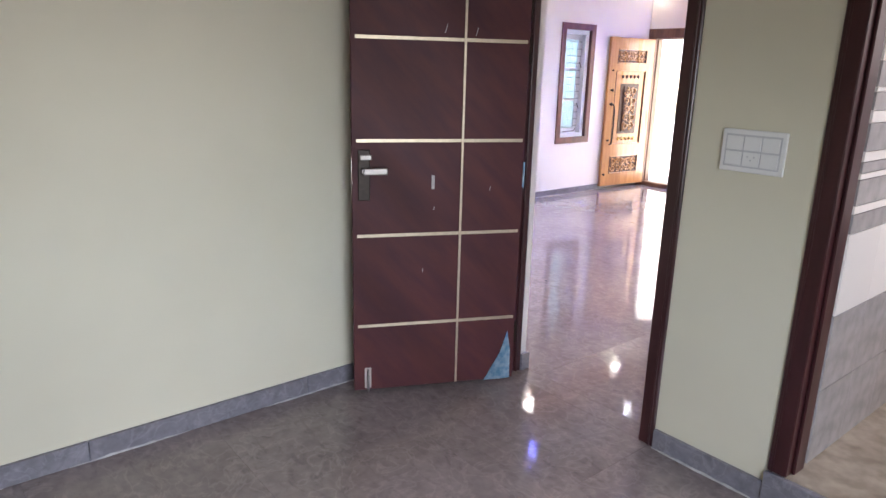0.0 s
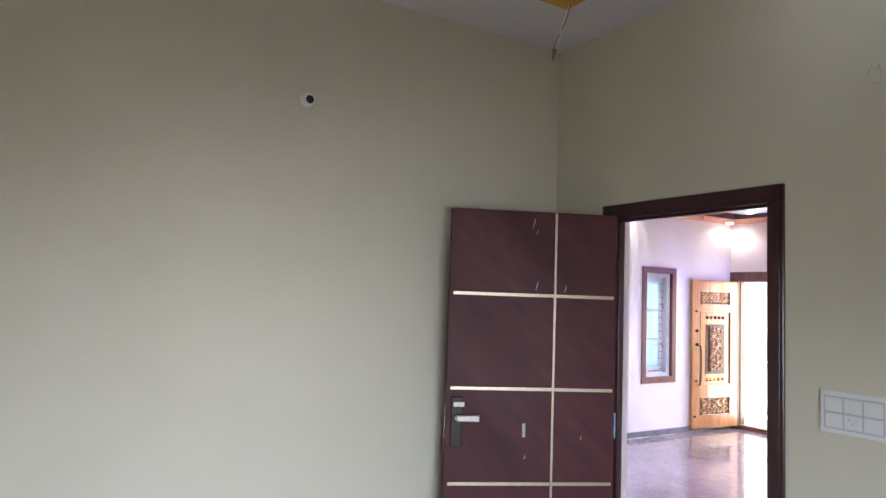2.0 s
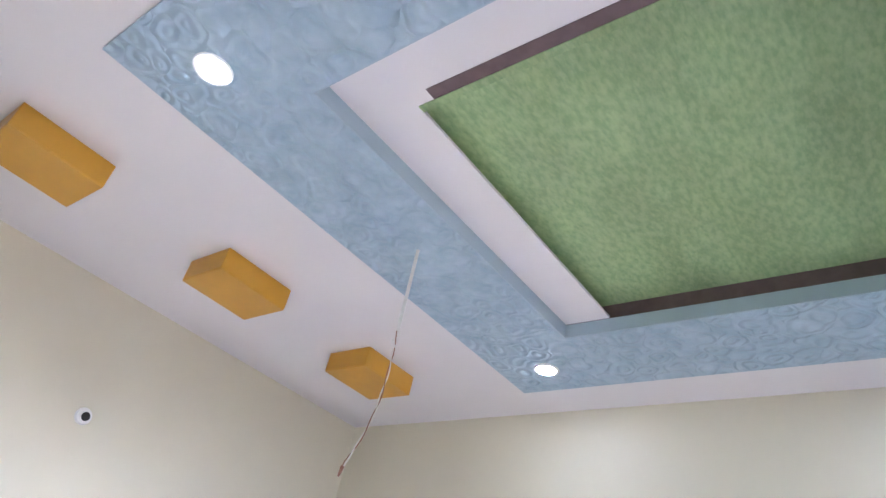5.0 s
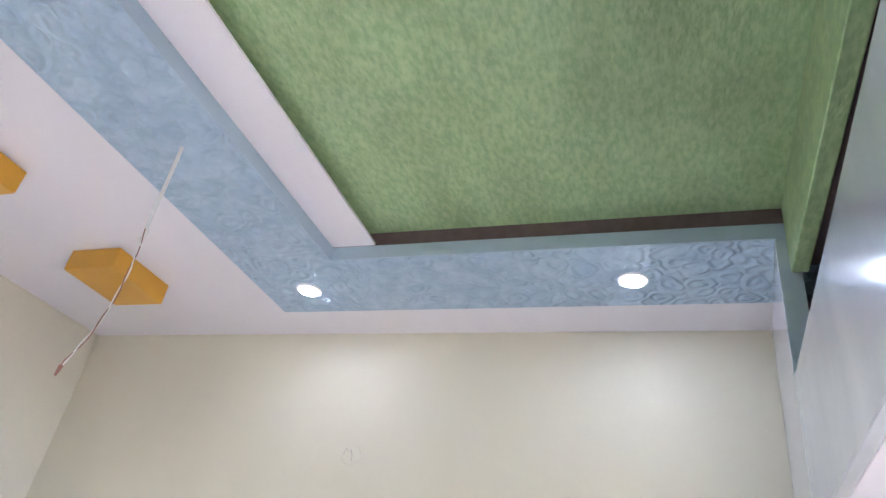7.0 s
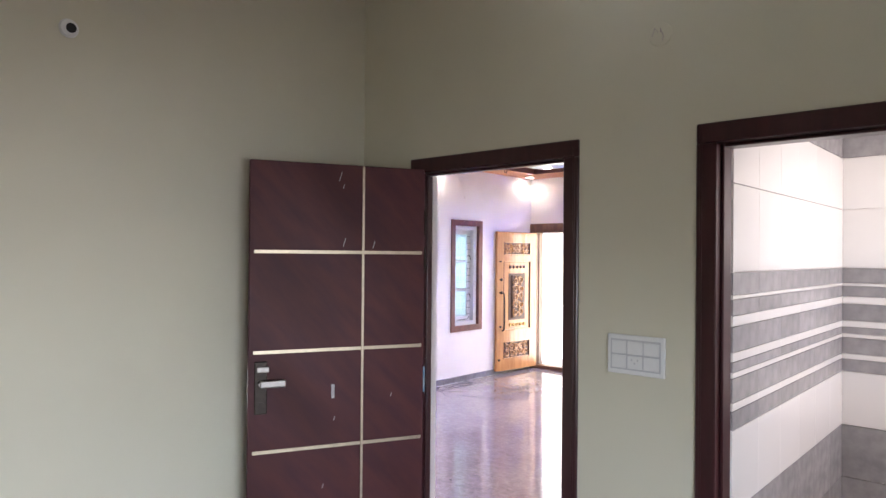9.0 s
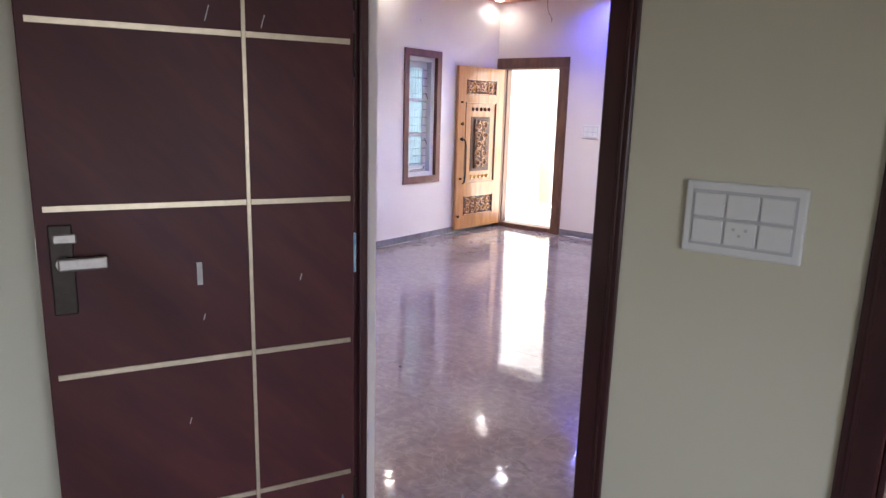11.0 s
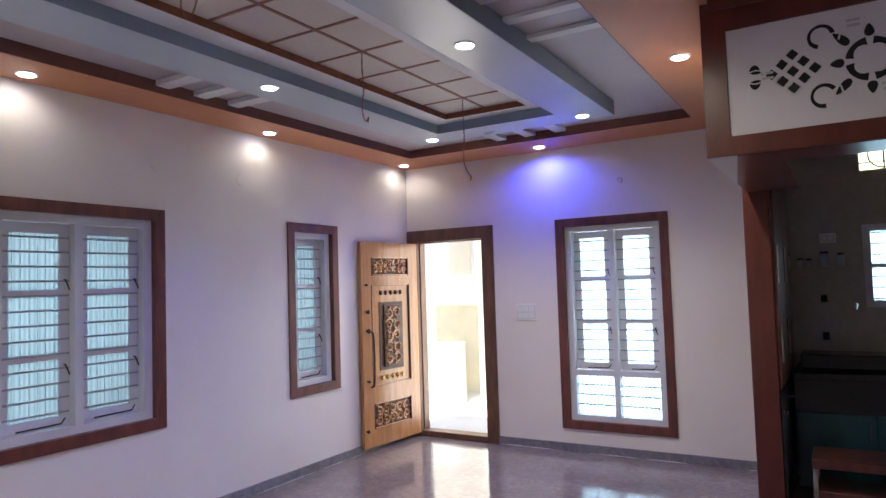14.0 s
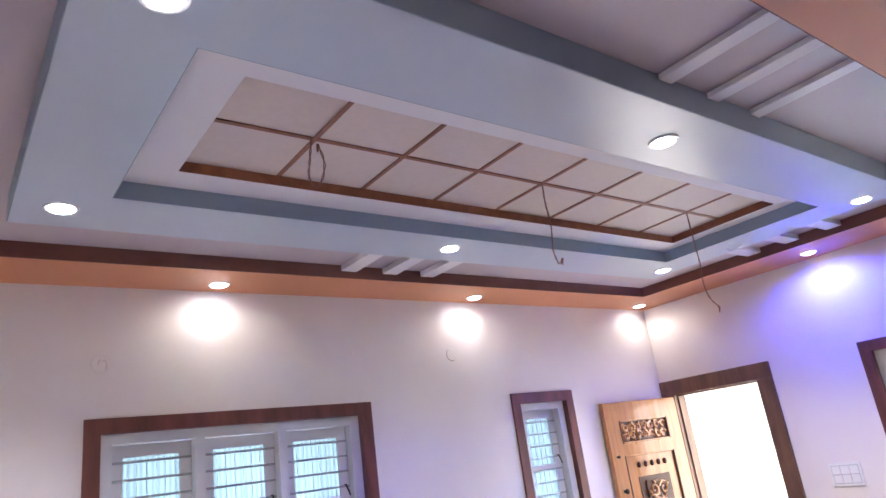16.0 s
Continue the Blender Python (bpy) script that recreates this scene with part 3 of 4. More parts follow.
# ---------------------------------------------------------------- doors
def door_frame(name, x0, x1, top, y0, y1, w, mat, label, sill=0.0, base=0.0, rebate=True):
    f = thing(name, ((x0 + x1) / 2, y0, base), label, "door frame", kind="structure")
    h, half = top - base, (x1 - x0) / 2
    d = y1 - y0
    for side in (-1, 1):
        bm = bmesh.new()
        a, b = sorted((side * half, side * (half - w)))
        add_box(bm, (a, 0, 0), (b, d, h - w), 0.004)
        if rebate:
            a, b = sorted((side * (half - w), side * (half - w - 0.012)))
            add_box(bm, (a, 0.045, 0), (b, d, h - w), 0.003)
            a, b = sorted((side * (half - 0.014), side * (half - 0.022)))
            add_box(bm, (a, -0.004, 0), (b, -0.0005, h - 0.03), 0.001)
        part("jamb", bm, mat, f)
    bm = bmesh.new()
    add_box(bm, (-half, 0, h - w + 0.0005), (half, d, h), 0.004)
    if rebate:
        add_box(bm, (-half + w + 0.0125, 0.045, h - w - 0.012), (half - w - 0.0125, d, h - w), 0.003)
    part("head", bm, mat, f)
    if sill:
        part("threshold", box((-half + w, 0, 0), (half - w, d, sill), 0.006), mat, f)
    return f


door_frame("door_frame_bedroom", *D1, 2.13, -0.012, 0.068, 0.07, MAROONF, "dark maroon polished wooden door frame", base=FZ)
door_frame("door_frame_bath", *D2, 2.13, -0.012, 0.11, 0.07, MAROONF, "dark maroon polished bath door frame", base=0.131)
origin = HALL
door_frame("door_frame_entrance", DOOR_M[0] + 0.002, DOOR_M[1], DOOR_M[2], YF - 0.025, YF + 0.12, 0.125, DOORFR, "heavy brown wooden entrance door frame with threshold", 0.057, FZ)

origin = Vector()
# bedroom door leaf, standing open: the face runs from the hinge to the free edge, thickness behind
free, hinge = Vector((0.160, -0.789)), Vector((0.507, -0.055))
u = (hinge - free).normalized()
LEAF_W = (hinge - free).length
turn = math.degrees(math.atan2(u.y, u.x))
door = thing("bedroom_door", pose(free.x, free.y, 0.01, 0, 0, turn), "open dark maroon laminate door with champagne metal strips", "door")
# local: x from the free edge to the hinge, y thickness (face at 0, towards -y), z up
part("leaf", box((0, 0.0, 0), (LEAF_W, 0.034, 2.056), 0.003), MAROON, door)
SX = 0.509
for z in (1.655, 1.214, 0.778, 0.334):
    part("metal_strip", box((0.02, -0.0025, z - 0.0078), (SX - 0.006, 0.001, z + 0.0078), 0.0008), CHAMP, door)
    part("metal_strip", box((SX + 0.006, -0.0025, z - 0.0078), (LEAF_W - 0.012, 0.001, z + 0.0078), 0.0008), CHAMP, door)
part("upright_strip", box((SX - 0.0055, -0.003, 0.002), (SX + 0.0055, 0.001, 2.054), 0.0008), CHAMP, door)
handle = part("lock_plate", box((0.026, -0.008, 0.945), (0.08, 0.0, 1.175), 0.004, 2), BRASSD, door, "dark antique brass lock plate")
bm = cyl((0.054, -0.008, 1.082), (0, -1, 0), 0.014, 0.035)
add_box(bm, (0.045, -0.05, 1.066), (0.155, -0.036, 1.098), 0.005, 2)
part("lever", bm, DULL, handle, "brushed steel lever handle")
bm = box((0.036, -0.012, 1.128), (0.088, -0.0075, 1.152), 0.003)
part("lock_cap", bm, DULL, handle)
part("keyhole", cyl((0.054, -0.0105, 0.992), (0, 1, 0), 0.009, 0.004, 10), BRASSD, handle)
part("edge_lock", box((-0.0015, 0.007, 0.98), (0.001, 0.027, 1.14)), STEEL, door)
part("tape_scrap", box((0.366, -0.0015, 0.992), (0.380, 0.0008, 1.055)), TAPE, door, "grey scrap of adhesive tape")
for z in (0.25, 1.05, 1.62, 1.8):
    part("hinge", box((LEAF_W - 0.002, -0.004, z - 0.06), (LEAF_W + 0.006, 0.012, z + 0.06), 0.002), BLUEPL if z == 1.05 else BRASSD, door, "hinge still in blue film" if z == 1.05 else "")
for px, pz, l in ((0.40, 2.0, 0.045), (0.415, 1.955, 0.02), (0.42, 1.7, 0.04), (0.56, 1.69, 0.035), (0.65, 0.99, 0.02), (0.38, 0.9, 0.018), (0.33, 0.6, 0.02)):
    bm = box((-0.0012, -0.0008, -l / 2), (0.0012, 0.0006, l / 2))
    bmesh.ops.transform(bm, matrix=pose(px, 0, pz, 0, 16, 0), verts=bm.verts)
    part("scratch", bm, TAPE, door)
bolt = part("tower_bolt", box((0.05, -0.005, 0.01), (0.082, 0.0, 0.118), 0.002), WIREP, door, "small dull tower bolt")
part("bolt_rod", cyl((0.066, -0.012, -0.004), (0, 0, 1), 0.006, 0.115, 10), DULL, bolt)
part("bolt_knob", cyl((0.066, -0.012, 0.075), (0, -1, 0), 0.005, 0.018, 10), DULL, bolt)

blue = bmesh.new()
vs = [blue.verts.new(p) for p in ((0.655, -0.010, 0.002), (0.74, -0.007, 0.0), (0.792, -0.010, 0.004), (0.79, -0.006, 0.16), (0.772, -0.005, 0.262), (0.735, -0.012, 0.15))]
for tri in ((0, 1, 5), (1, 2, 3), (1, 3, 5), (5, 3, 4)):
    blue.faces.new([vs[i] for i in tri])
bmesh.ops.solidify(blue, geom=blue.faces, thickness=0.002)
part("protective_film", blue, BLUEPL, door, "torn blue plastic film left on the door foot")


def scrolls(bm, x0, x1, z0, z1, y, r, seed):
    """Carved relief: paired leafy scrolls filling a panel."""
    rnd = random.Random(seed)
    w, h = x1 - x0, z1 - z0
    cell = min(w, h) * 0.52
    nx, nz = max(1, round(w / cell)), max(1, round(h / cell))
    for i in range(nx):
        for j in range(nz):
            cx, cz = x0 + (i + 0.5) * w / nx, z0 + (j + 0.5) * h / nz
            flip = 1 if i < nx / 2 else -1
            a0 = rnd.uniform(0, 6.28)
            rad = 0.52 * min(w / nx, h / nz)
            pts = []
            for k in range(15):
                f = k / 14
                a = a0 + flip * f * 8.2
                rr = rad * (1 - 0.82 * f)
                pts.append((cx + rr * math.cos(a), y, cz + rr * math.sin(a)))
            add_tube(bm, pts, lambda f: r * (1.25 - 0.6 * f), 5)
            for s in range(3):
                a = a0 + s * 2.1
                p = Vector((cx + rad * 0.9 * math.cos(a), y, cz + rad * 0.9 * math.sin(a)))
                q = p + Vector((math.cos(a + 0.9 * flip), 0, math.sin(a + 0.9 * flip))) * rad * 0.45
                add_tube(bm, [p, (p + q) / 2 + Vector((0, -r * 0.5, 0)), q], lambda f: r * (1.3 - 1.0 * f), 5)


origin = HALL
# carved entrance door, standing open against the side wall
free, hinge = Vector((-2.985, 5.19)), Vector((-2.905, 6.03))
u = (hinge - free).normalized()
MW, MH = (hinge - free).length, 1.945
main = thing("entrance_door", pose(free.x, free.y, 0.035, 0, 0, math.degrees(math.atan2(u.y, u.x))), "open varnished teak entrance door with carved panels", "door")
# local: face towards -y
panels = [("top_panel", 0.14, 0.70, 1.62, 1.80), ("middle_panel", 0.13, 0.71, 0.56, 1.53), ("bottom_panel", 0.14, 0.70, 0.16, 0.40)]
bm = slab_with_holes(1, 0.0, 0.04, (0, MW), (0, MH), [(a, b, c, d) for _, a, b, c, d in panels])
part("leaf", bm, TEAK, main)
for name, a, b, c, d in panels:
    p = part(name, box((a, 0.014, c), (b, 0.032, d)), TEAK if name == "middle_panel" else TEAKD, main)
    for side in (a, b - 0.014):
        part("moulding", box((side, -0.003, c), (side + 0.014, 0.014, d), 0.003), TEAKD, p, "dark upright moulding")
    for z in (c, d - 0.012):
        part("moulding", box((a + 0.0145, -0.004, z), (b - 0.0145, 0.014, z + 0.012), 0.003), TEAK, p)
    if name != "middle_panel":
        bm = bmesh.new()
        scrolls(bm, a + 0.03, b - 0.03, c + 0.025, d - 0.025, 0.010, 0.011, len(name))
        part("carving", bm, TEAK, p, "leafy scroll carving")
    else:
        part("sunk_field", box((0.25, 0.008, 0.70), (0.60, 0.0139, 1.36)), TEAKD, p)
        bm = bmesh.new()
        add_box(bm, (0.305, -0.006, 0.73), (0.545, 0.0078, 1.33), 0.004)
        # Dark teak tone on this field paints the shade between the carved leaves.
        part("raised_field", bm, TEAKD, p)
        bm = bmesh.new()
        scrolls(bm, 0.32, 0.53, 0.75, 1.31, -0.009, 0.011, 7)
        part("carving", bm, TEAK, p, "tall leafy carving")
        for z, mat in ((1.45, TEAKD), (0.63, BRASS)):
            for k in range(5):
                bm = bmesh.new()
                bmesh.ops.create_uvsphere(bm, u_segments=8, v_segments=6, radius=0.021)
                bmesh.ops.transform(bm, matrix=Matrix.Translation((0.275 + k * 0.075, 0.006, z)) @ Matrix.Diagonal((0.9, 0.7, 1.15, 1)), verts=bm.verts)
                part("boss", bm, mat, p, "turned boss", True)
bm = bmesh.new()
add_tube(bm, [(0.108, -0.002, 0.56), (0.108, -0.035, 0.575), (0.106, -0.047, 0.66), (0.106, -0.05, 0.82), (0.106, -0.047, 1.0), (0.108, -0.035, 1.075), (0.108, -0.002, 1.09)], 0.009, 8)
part("pull_handle", bm, BRASSD, main, "long dark brass pull handle")
for x, z, rr in ((0.06, 1.275, 0.022), (0.06, 1.095, 0.024), (0.05, 1.53, 0.014), (0.055, 0.62, 0.015), (0.03, 0.16, 0.018)):
    bm = cyl((x, 0.001, z), (0, -1, 0), rr * 0.6, 0.016, 10)
    ball = bmesh.ops.create_uvsphere(bm, u_segments=10, v_segments=6, radius=rr)["verts"]
    bmesh.ops.transform(bm, matrix=Matrix.Translation((x, -0.016 - rr * 0.5, z)) @ Matrix.Diagonal((1, 0.6, 1, 1)), verts=ball)
    part("knob", bm, BRASSD, main, "dark brass knob", True)


# ---------------------------------------------------------------- windows
def window(name, m, w, h, cols, low, label, glass=GLASS):
    """Local: x across from 0, z up from 0, y into the wall; the room is at -y. cols: sash edges; low: height of a fixed lower light."""
    win = thing(name, m, label, "window", kind="structure")
    t = 0.075
    cas = part("casing", slab_with_holes(1, -0.016, 0.03, (0, w), (0, h), [(t, w - t, t, h - t)]), TRIMW, win, "reddish-brown wooden casing")
    f = 0.05
    fr = part("window_frame", slab_with_holes(1, 0.03, 0.126, (t - 0.03, w - t + 0.03), (t - 0.03, h - t + 0.03),
              [(cols[i] + (f if i == 0 else f / 2), cols[i + 1] - (f if i == len(cols) - 2 else f / 2), a, b)
               for i in range(len(cols) - 1) for a, b in (((t + f, t + f + low), (t + low + 2 * f, h - t - f)) if low else ((t + f, h - t - f),))]), UPVC, win, "white painted frame")
    part("reveal", slab_with_holes(1, 0.031, 0.075, (t - 0.001, w - t + 0.001), (t - 0.001, h - t + 0.001), [(t + 0.02, w - t - 0.02, t + 0.02, h - t - 0.02)]), UPVC, win)
    for i in range(len(cols) - 1):
        a = cols[i] + (f if i == 0 else f / 2)
        b = cols[i + 1] - (f if i == len(cols) - 2 else f / 2)
        z0 = t + f if not low else t + low + 2 * f
        z1 = h - t - f
        s = 0.062
        rows = [z0 + s + k * (z1 - z0 - 2 * s + 0.04) / 3 for k in range(4)]
        sash = part("sash", slab_with_holes(1, 0.095, 0.125, (a + 0.002, b - 0.002), (z0 + 0.002, z1 - 0.002),
                    [(a + s, b - s, rows[k], rows[k + 1] - 0.04) for k in range(3)]), UPVC, win, "white casement sash")
        for k in range(3):
            part("pane", box((a + s - 0.006, 0.108, rows[k] - 0.006), (b - s + 0.006, 0.112, rows[k + 1] - 0.034)), glass, sash, "frosted glass pane")
            if not low:
                count = max(4, round((b - a - 2 * s) / 0.045))
                for q in range(count):
                    x = a + s + (q + 0.5) * (b - a - 2 * s) / count
                    part("grill_rod", box((x - 0.0012, 0.104, rows[k] + 0.001), (x + 0.0012, 0.1065, rows[k + 1] - 0.041)), ROD, sash)
        for zz in (z0 + (z1 - z0) * 0.3, z0 + (z1 - z0) * 0.72):
            bm = cyl((b - s * 0.5, 0.095, zz), (0, -1, 0), 0.005, 0.02, 8)
            add_tube(bm, [(b - s * 0.5, 0.078, zz - 0.005), (b - s * 0.5 + 0.012, 0.07, zz - 0.04), (b - s * 0.5 + 0.02, 0.072, zz - 0.06)], 0.0045, 6)
            part("latch", bm, BRASSD, sash, "dark metal latch")
        bm = bmesh.new()
        add_tube(bm, [(a + 0.1, 0.085, z0 + 0.015), (b - 0.06, 0.075, z0 + 0.02), (b - 0.035, 0.08, z0 + 0.05)], 0.005, 6)
        part("stay", bm, BRASSD, sash, "dark window stay")
        n = int((z1 - z0) / 0.085)
        for k in range(1, n):
            z = z0 + (z1 - z0) * k / n
            part("grill_bar", box((a + 0.006, 0.083, z - 0.006), (b - 0.006, 0.091, z + 0.006), 0.001), BAR, win)
        if low:
            part("pane", box((a + 0.001, 0.1, t + f + 0.001), (b - 0.001, 0.104, t + f + low - 0.001)), glass, win, "frosted fixed glass pane")
            for k in range(1, 10):
                x = a + (b - a) * k / 10
                part("grill_rod", box((x - 0.003, 0.0912, t + f + 0.001), (x + 0.003, 0.0965, t + f + low - 0.001)), BAR, win)
            for k in range(1, 4):
                z = t + f + low * k / 4
                part("grill_bar", box((a + 0.001, 0.083, z - 0.006), (b - 0.001, 0.091, z + 0.006), 0.001), BAR, win)
    return win


window("window_tall", pose(WIN_FRONT[0], YF, WIN_FRONT[2]), WIN_FRONT[1] - WIN_FRONT[0], WIN_FRONT[3] - WIN_FRONT[2], [0.085, 0.513, 0.941], 0.36,
       "tall white barred window in a reddish-brown casing")
a, b, c, d = WIN_SIDE[0]
window("window_wide", pose(XL, a, c, 0, 0, 90), b - a, d - c, [0.085, 0.56, 1.02, b - a - 0.085], 0, "wide three-sash white barred window in brown casing", GLASST)
a, b, c, d = WIN_SIDE[1]
window("window_slim", pose(XL, a, c, 0, 0, 90), b - a, d - c, [0.085, b - a - 0.085], 0, "slim white barred window in a brown casing", GLASST)


# ---------------------------------------------------------------- lamps in the ceilings
def downlight(x, y, z, kind_, label, r=0.045):
    d = thing("downlight", (x, y, z), label, "ceiling light", "recessed ceiling lights")
    bm = bmesh.new()
    add_cyl(bm, (0, 0, -0.006), (0, 0, 1), r + 0.012, 0.006, 24, r + 0.014)
    part("rim", bm, PLASTIC, d, "white plastic rim")
    part("diffuser", cyl((0, 0, -0.0095), (0, 0, 1), r - 0.003, 0.0034, 20, r), LITB if kind_ == "b" else LITW, d, "lit diffuser")


for x, y, c in HALL_BORDER:
    downlight(x, y, HZ, c, "small round blue-lit ceiling downlight" if c == "b" else "small round white-lit ceiling downlight")
for x, y, c in HALL_FRAME:
    downlight(x, y, 2.75, c, "small round bluish ceiling downlight" if c == "b" else "small round white-lit ceiling downlight")
origin = Vector()
for x, y in BEDROOM_SPOTS:
    downlight(x, y, BZ, "w", "small round white-lit ceiling downlight in blue band", 0.04)

for y in (-2.24, -1.445, -0.65):
    lb = thing("ceiling_light_box", (0.725, y, BZ - 0.082), "mustard yellow box fixed to the white ceiling", "ceiling box", "mustard ceiling boxes")
    part("body", box((-0.128, -0.157, 0.0045), (0.128, 0.157, 0.0935), 0.003, 2), MUSTARD, lb)
    part("face_panel", box((-0.127, -0.156, 0.0), (0.127, 0.156, 0.0042), 0.0015), MUSTARD, lb)


# ---------------------------------------------------------------- switches, sockets, loose wires
def switch_plate(name, m, w, h, nx, nz, label):
    s = thing(name, m, label, "switch")
    part("plate", box((0, -0.012, 0), (w, 0.0, h), 0.004, 2), PLASTIC, s)
    mx, mz = 0.018, 0.02
    # Grey inlay added behind the rockers, toning their gaps dark as shade would.
    part("gasket", box((mx - 0.003, -0.0128, mz - 0.003), (w - mx + 0.003, -0.0122, h - mz + 0.003)), GREYPL, s)
    cw, ch = (w - 2 * mx) / nx, (h - 2 * mz) / nz
    for i in range(nx):
        for j in range(nz):
            part("rocker", box((mx + i * cw + 0.002, -0.0165, mz + j * ch + 0.003), (mx + (i + 1) * cw - 0.002, -0.0129, mz + (j + 1) * ch - 0.003), 0.002), PLASTIC, s)
    return s


sw = switch_plate("switch_board", pose(1.455, 0, 1.209), 0.231, 0.15, 3, 2, "white modular switch board on the cream wall")
for dz in (0.012, 0.0, -0.012):
    part("socket_hole", cyl((0.115 + dz, -0.0172, 0.045 + abs(dz)), (0, 1, 0), 0.0035, 0.002, 8), GREYPL, sw)
origin = HALL
switch_plate("hall_switch", pose(-1.813, YF, 1.18), 0.216, 0.159, 3, 2, "white switch board beside the entrance")
origin = Vector()
so = switch_plate("wall_socket", pose(0, -2.765, 0.80, 0, 0, 90), 0.24, 0.095, 4, 1, "low white double socket on the cream wall")
for i in (0, 2):
    for dx, dz in ((0, 0.062), (-0.011, 0.04), (0.011, 0.04)):
        part("socket_hole", cyl((0.018 + (i + 0.5) * 0.051 + dx, -0.0172, dz), (0, 1, 0), 0.004, 0.002, 8), BLACKM, so)


def ceiling_cap(name, m, r, wires, label, mat):
    c = thing(name, m, label, "wall box")
    bm = bmesh.new()
    add_cyl(bm, (0, 0, 0), (0, -1, 0), r, 0.004 if mat is not CREAM else 0.003, 20, r * 0.93)
    part("cover", bm, mat, c)
    if wires:
        bm = bmesh.new()
        add_tube(bm, [(0, -0.003, 0.01), (0.012, -0.03, 0.015), (0.022, -0.028, -0.015), (0.016, -0.02, -0.03)], 0.0016, 5)
        add_tube(bm, [(-0.01, -0.003, 0.01), (-0.012, -0.025, 0.02), (-0.02, -0.03, -0.01)], 0.0016, 5)
        part("wire_end", bm, WIREP if r > 0.04 else WIRE, c)


hole = thing("bulb_point", pose(0, -1.465, 2.495, 0, 0, 90), "small dark round wire outlet in the wall", "outlet")
part("ring", cyl((0, 0, 0), (0, -1, 0), 0.036, 0.012, 20, 0.031), PLASTIC, hole)
part("hole", cyl((0.005, -0.0105, 0), (0, -1, 0), 0.0185, 0.003, 16), BLACKM, hole, "dark hole")
ceiling_cap("wire_outlet", pose(1.658, 0, 2.482), 0.045, True, "round plastered wall outlet with wire ends", CREAM)
origin = HALL
for y, z in ((3.06, 2.42), (3.80, 2.405), (1.59, 2.385), (4.556, 2.42)):
    ceiling_cap("round_outlet", pose(XL, y, z, 0, 0, 90), 0.045 if y < 4.5 else 0.02, y < 2, "pale round blank outlet cover on the wall", HALLW)
ceiling_cap("lamp_outlet", pose(-0.749, YF, 2.433), 0.032, True, "small wall outlet with wire ends above window", CONDUIT)


def hanging_wire(name, pts, sleeve, label):
    w = thing(name, pts[0], label, "wire")
    o = Vector(pts[0])
    pts = [Vector(p) - o for p in pts]
    fine = []
    for i in range(len(pts) - 1):
        p0, p1, p2, p3 = pts[max(i - 1, 0)], pts[i], pts[i + 1], pts[min(i + 2, len(pts) - 1)]
        for k in range(6):
            s = k / 6
            fine.append(0.5 * ((2 * p1) + (p2 - p0) * s + (2 * p0 - 5 * p1 + 4 * p2 - p3) * s * s + (3 * p1 - p0 - 3 * p2 + p3) * s ** 3))
    fine.append(pts[-1])
    n = max(2, int(len(fine) * sleeve))
    if sleeve:
        bm = bmesh.new()
        add_tube(bm, fine[:n], 0.006, 8)
        part("sleeve", bm, WIREW, w, "white plastic sleeve")
    bm = bmesh.new()
    for s in (-1, 1):
        add_tube(bm, [p + Vector((0.003 * s * math.cos(i * 1.1), 0.003 * s * math.sin(i * 1.1), 0)) for i, p in enumerate(fine[max(0, n - 2) if sleeve else 0:])], 0.0018, 5)
        if sleeve:
            part("cord", bm, WIRE if s < 0 else WIREW, w)
            bm = bmesh.new()
    if not sleeve:
        part("cord", bm, WIRE, w)
    if sleeve:
        bm = bmesh.new()
        p = fine[n - 1]
        add_tube(bm, [p + Vector((0.008 * math.cos(a * 0.9), 0.008 * math.sin(a * 0.9), -0.008 * a)) for a in range(9)], 0.0035, 5)
        part("knot", bm, WIREW, w)
    bm = cyl(fine[-1], (-0.2, 0, -1), 0.006, 0.03, 6, 0.003)
    part("tip", bm, WIRE, w)


origin = Vector()
hanging_wire("hanging_wire", [(1.552, -1.33, 3.03), (1.556, -1.331, 2.86), (1.56, -1.333, 2.72), (1.571, -1.338, 2.56), (1.553, -1.34, 2.42), (1.497, -1.344, 2.30)], 0.42,
             "loose wire in white sleeve hanging from the bedroom ceiling")
origin = HALL
hanging_wire("hanging_wire", [(-1.327, 1.95, 2.864), (-1.33, 1.94, 2.78), (-1.325, 1.93, 2.70), (-1.30, 1.95, 2.66), (-1.28, 1.97, 2.74), (-1.30, 1.96, 2.83)], 0, "looped brown wire hanging from the hall ceiling grid")
hanging_wire("hanging_wire", [(-1.327, 3.12, 2.864), (-1.33, 3.12, 2.76), (-1.325, 3.125, 2.66), (-1.335, 3.12, 2.54), (-1.32, 3.125, 2.47), (-1.30, 3.13, 2.49)], 0, "brown wire hanging from the hall ceiling grid")
hanging_wire("hanging_wire", [(-1.327, 4.27, 2.864), (-1.33, 4.275, 2.72), (-1.325, 4.27, 2.56), (-1.34, 4.28, 2.44), (-1.33, 4.29, 2.36), (-1.29, 4.29, 2.30)], 0, "long brown wire hanging from the hall ceiling grid")


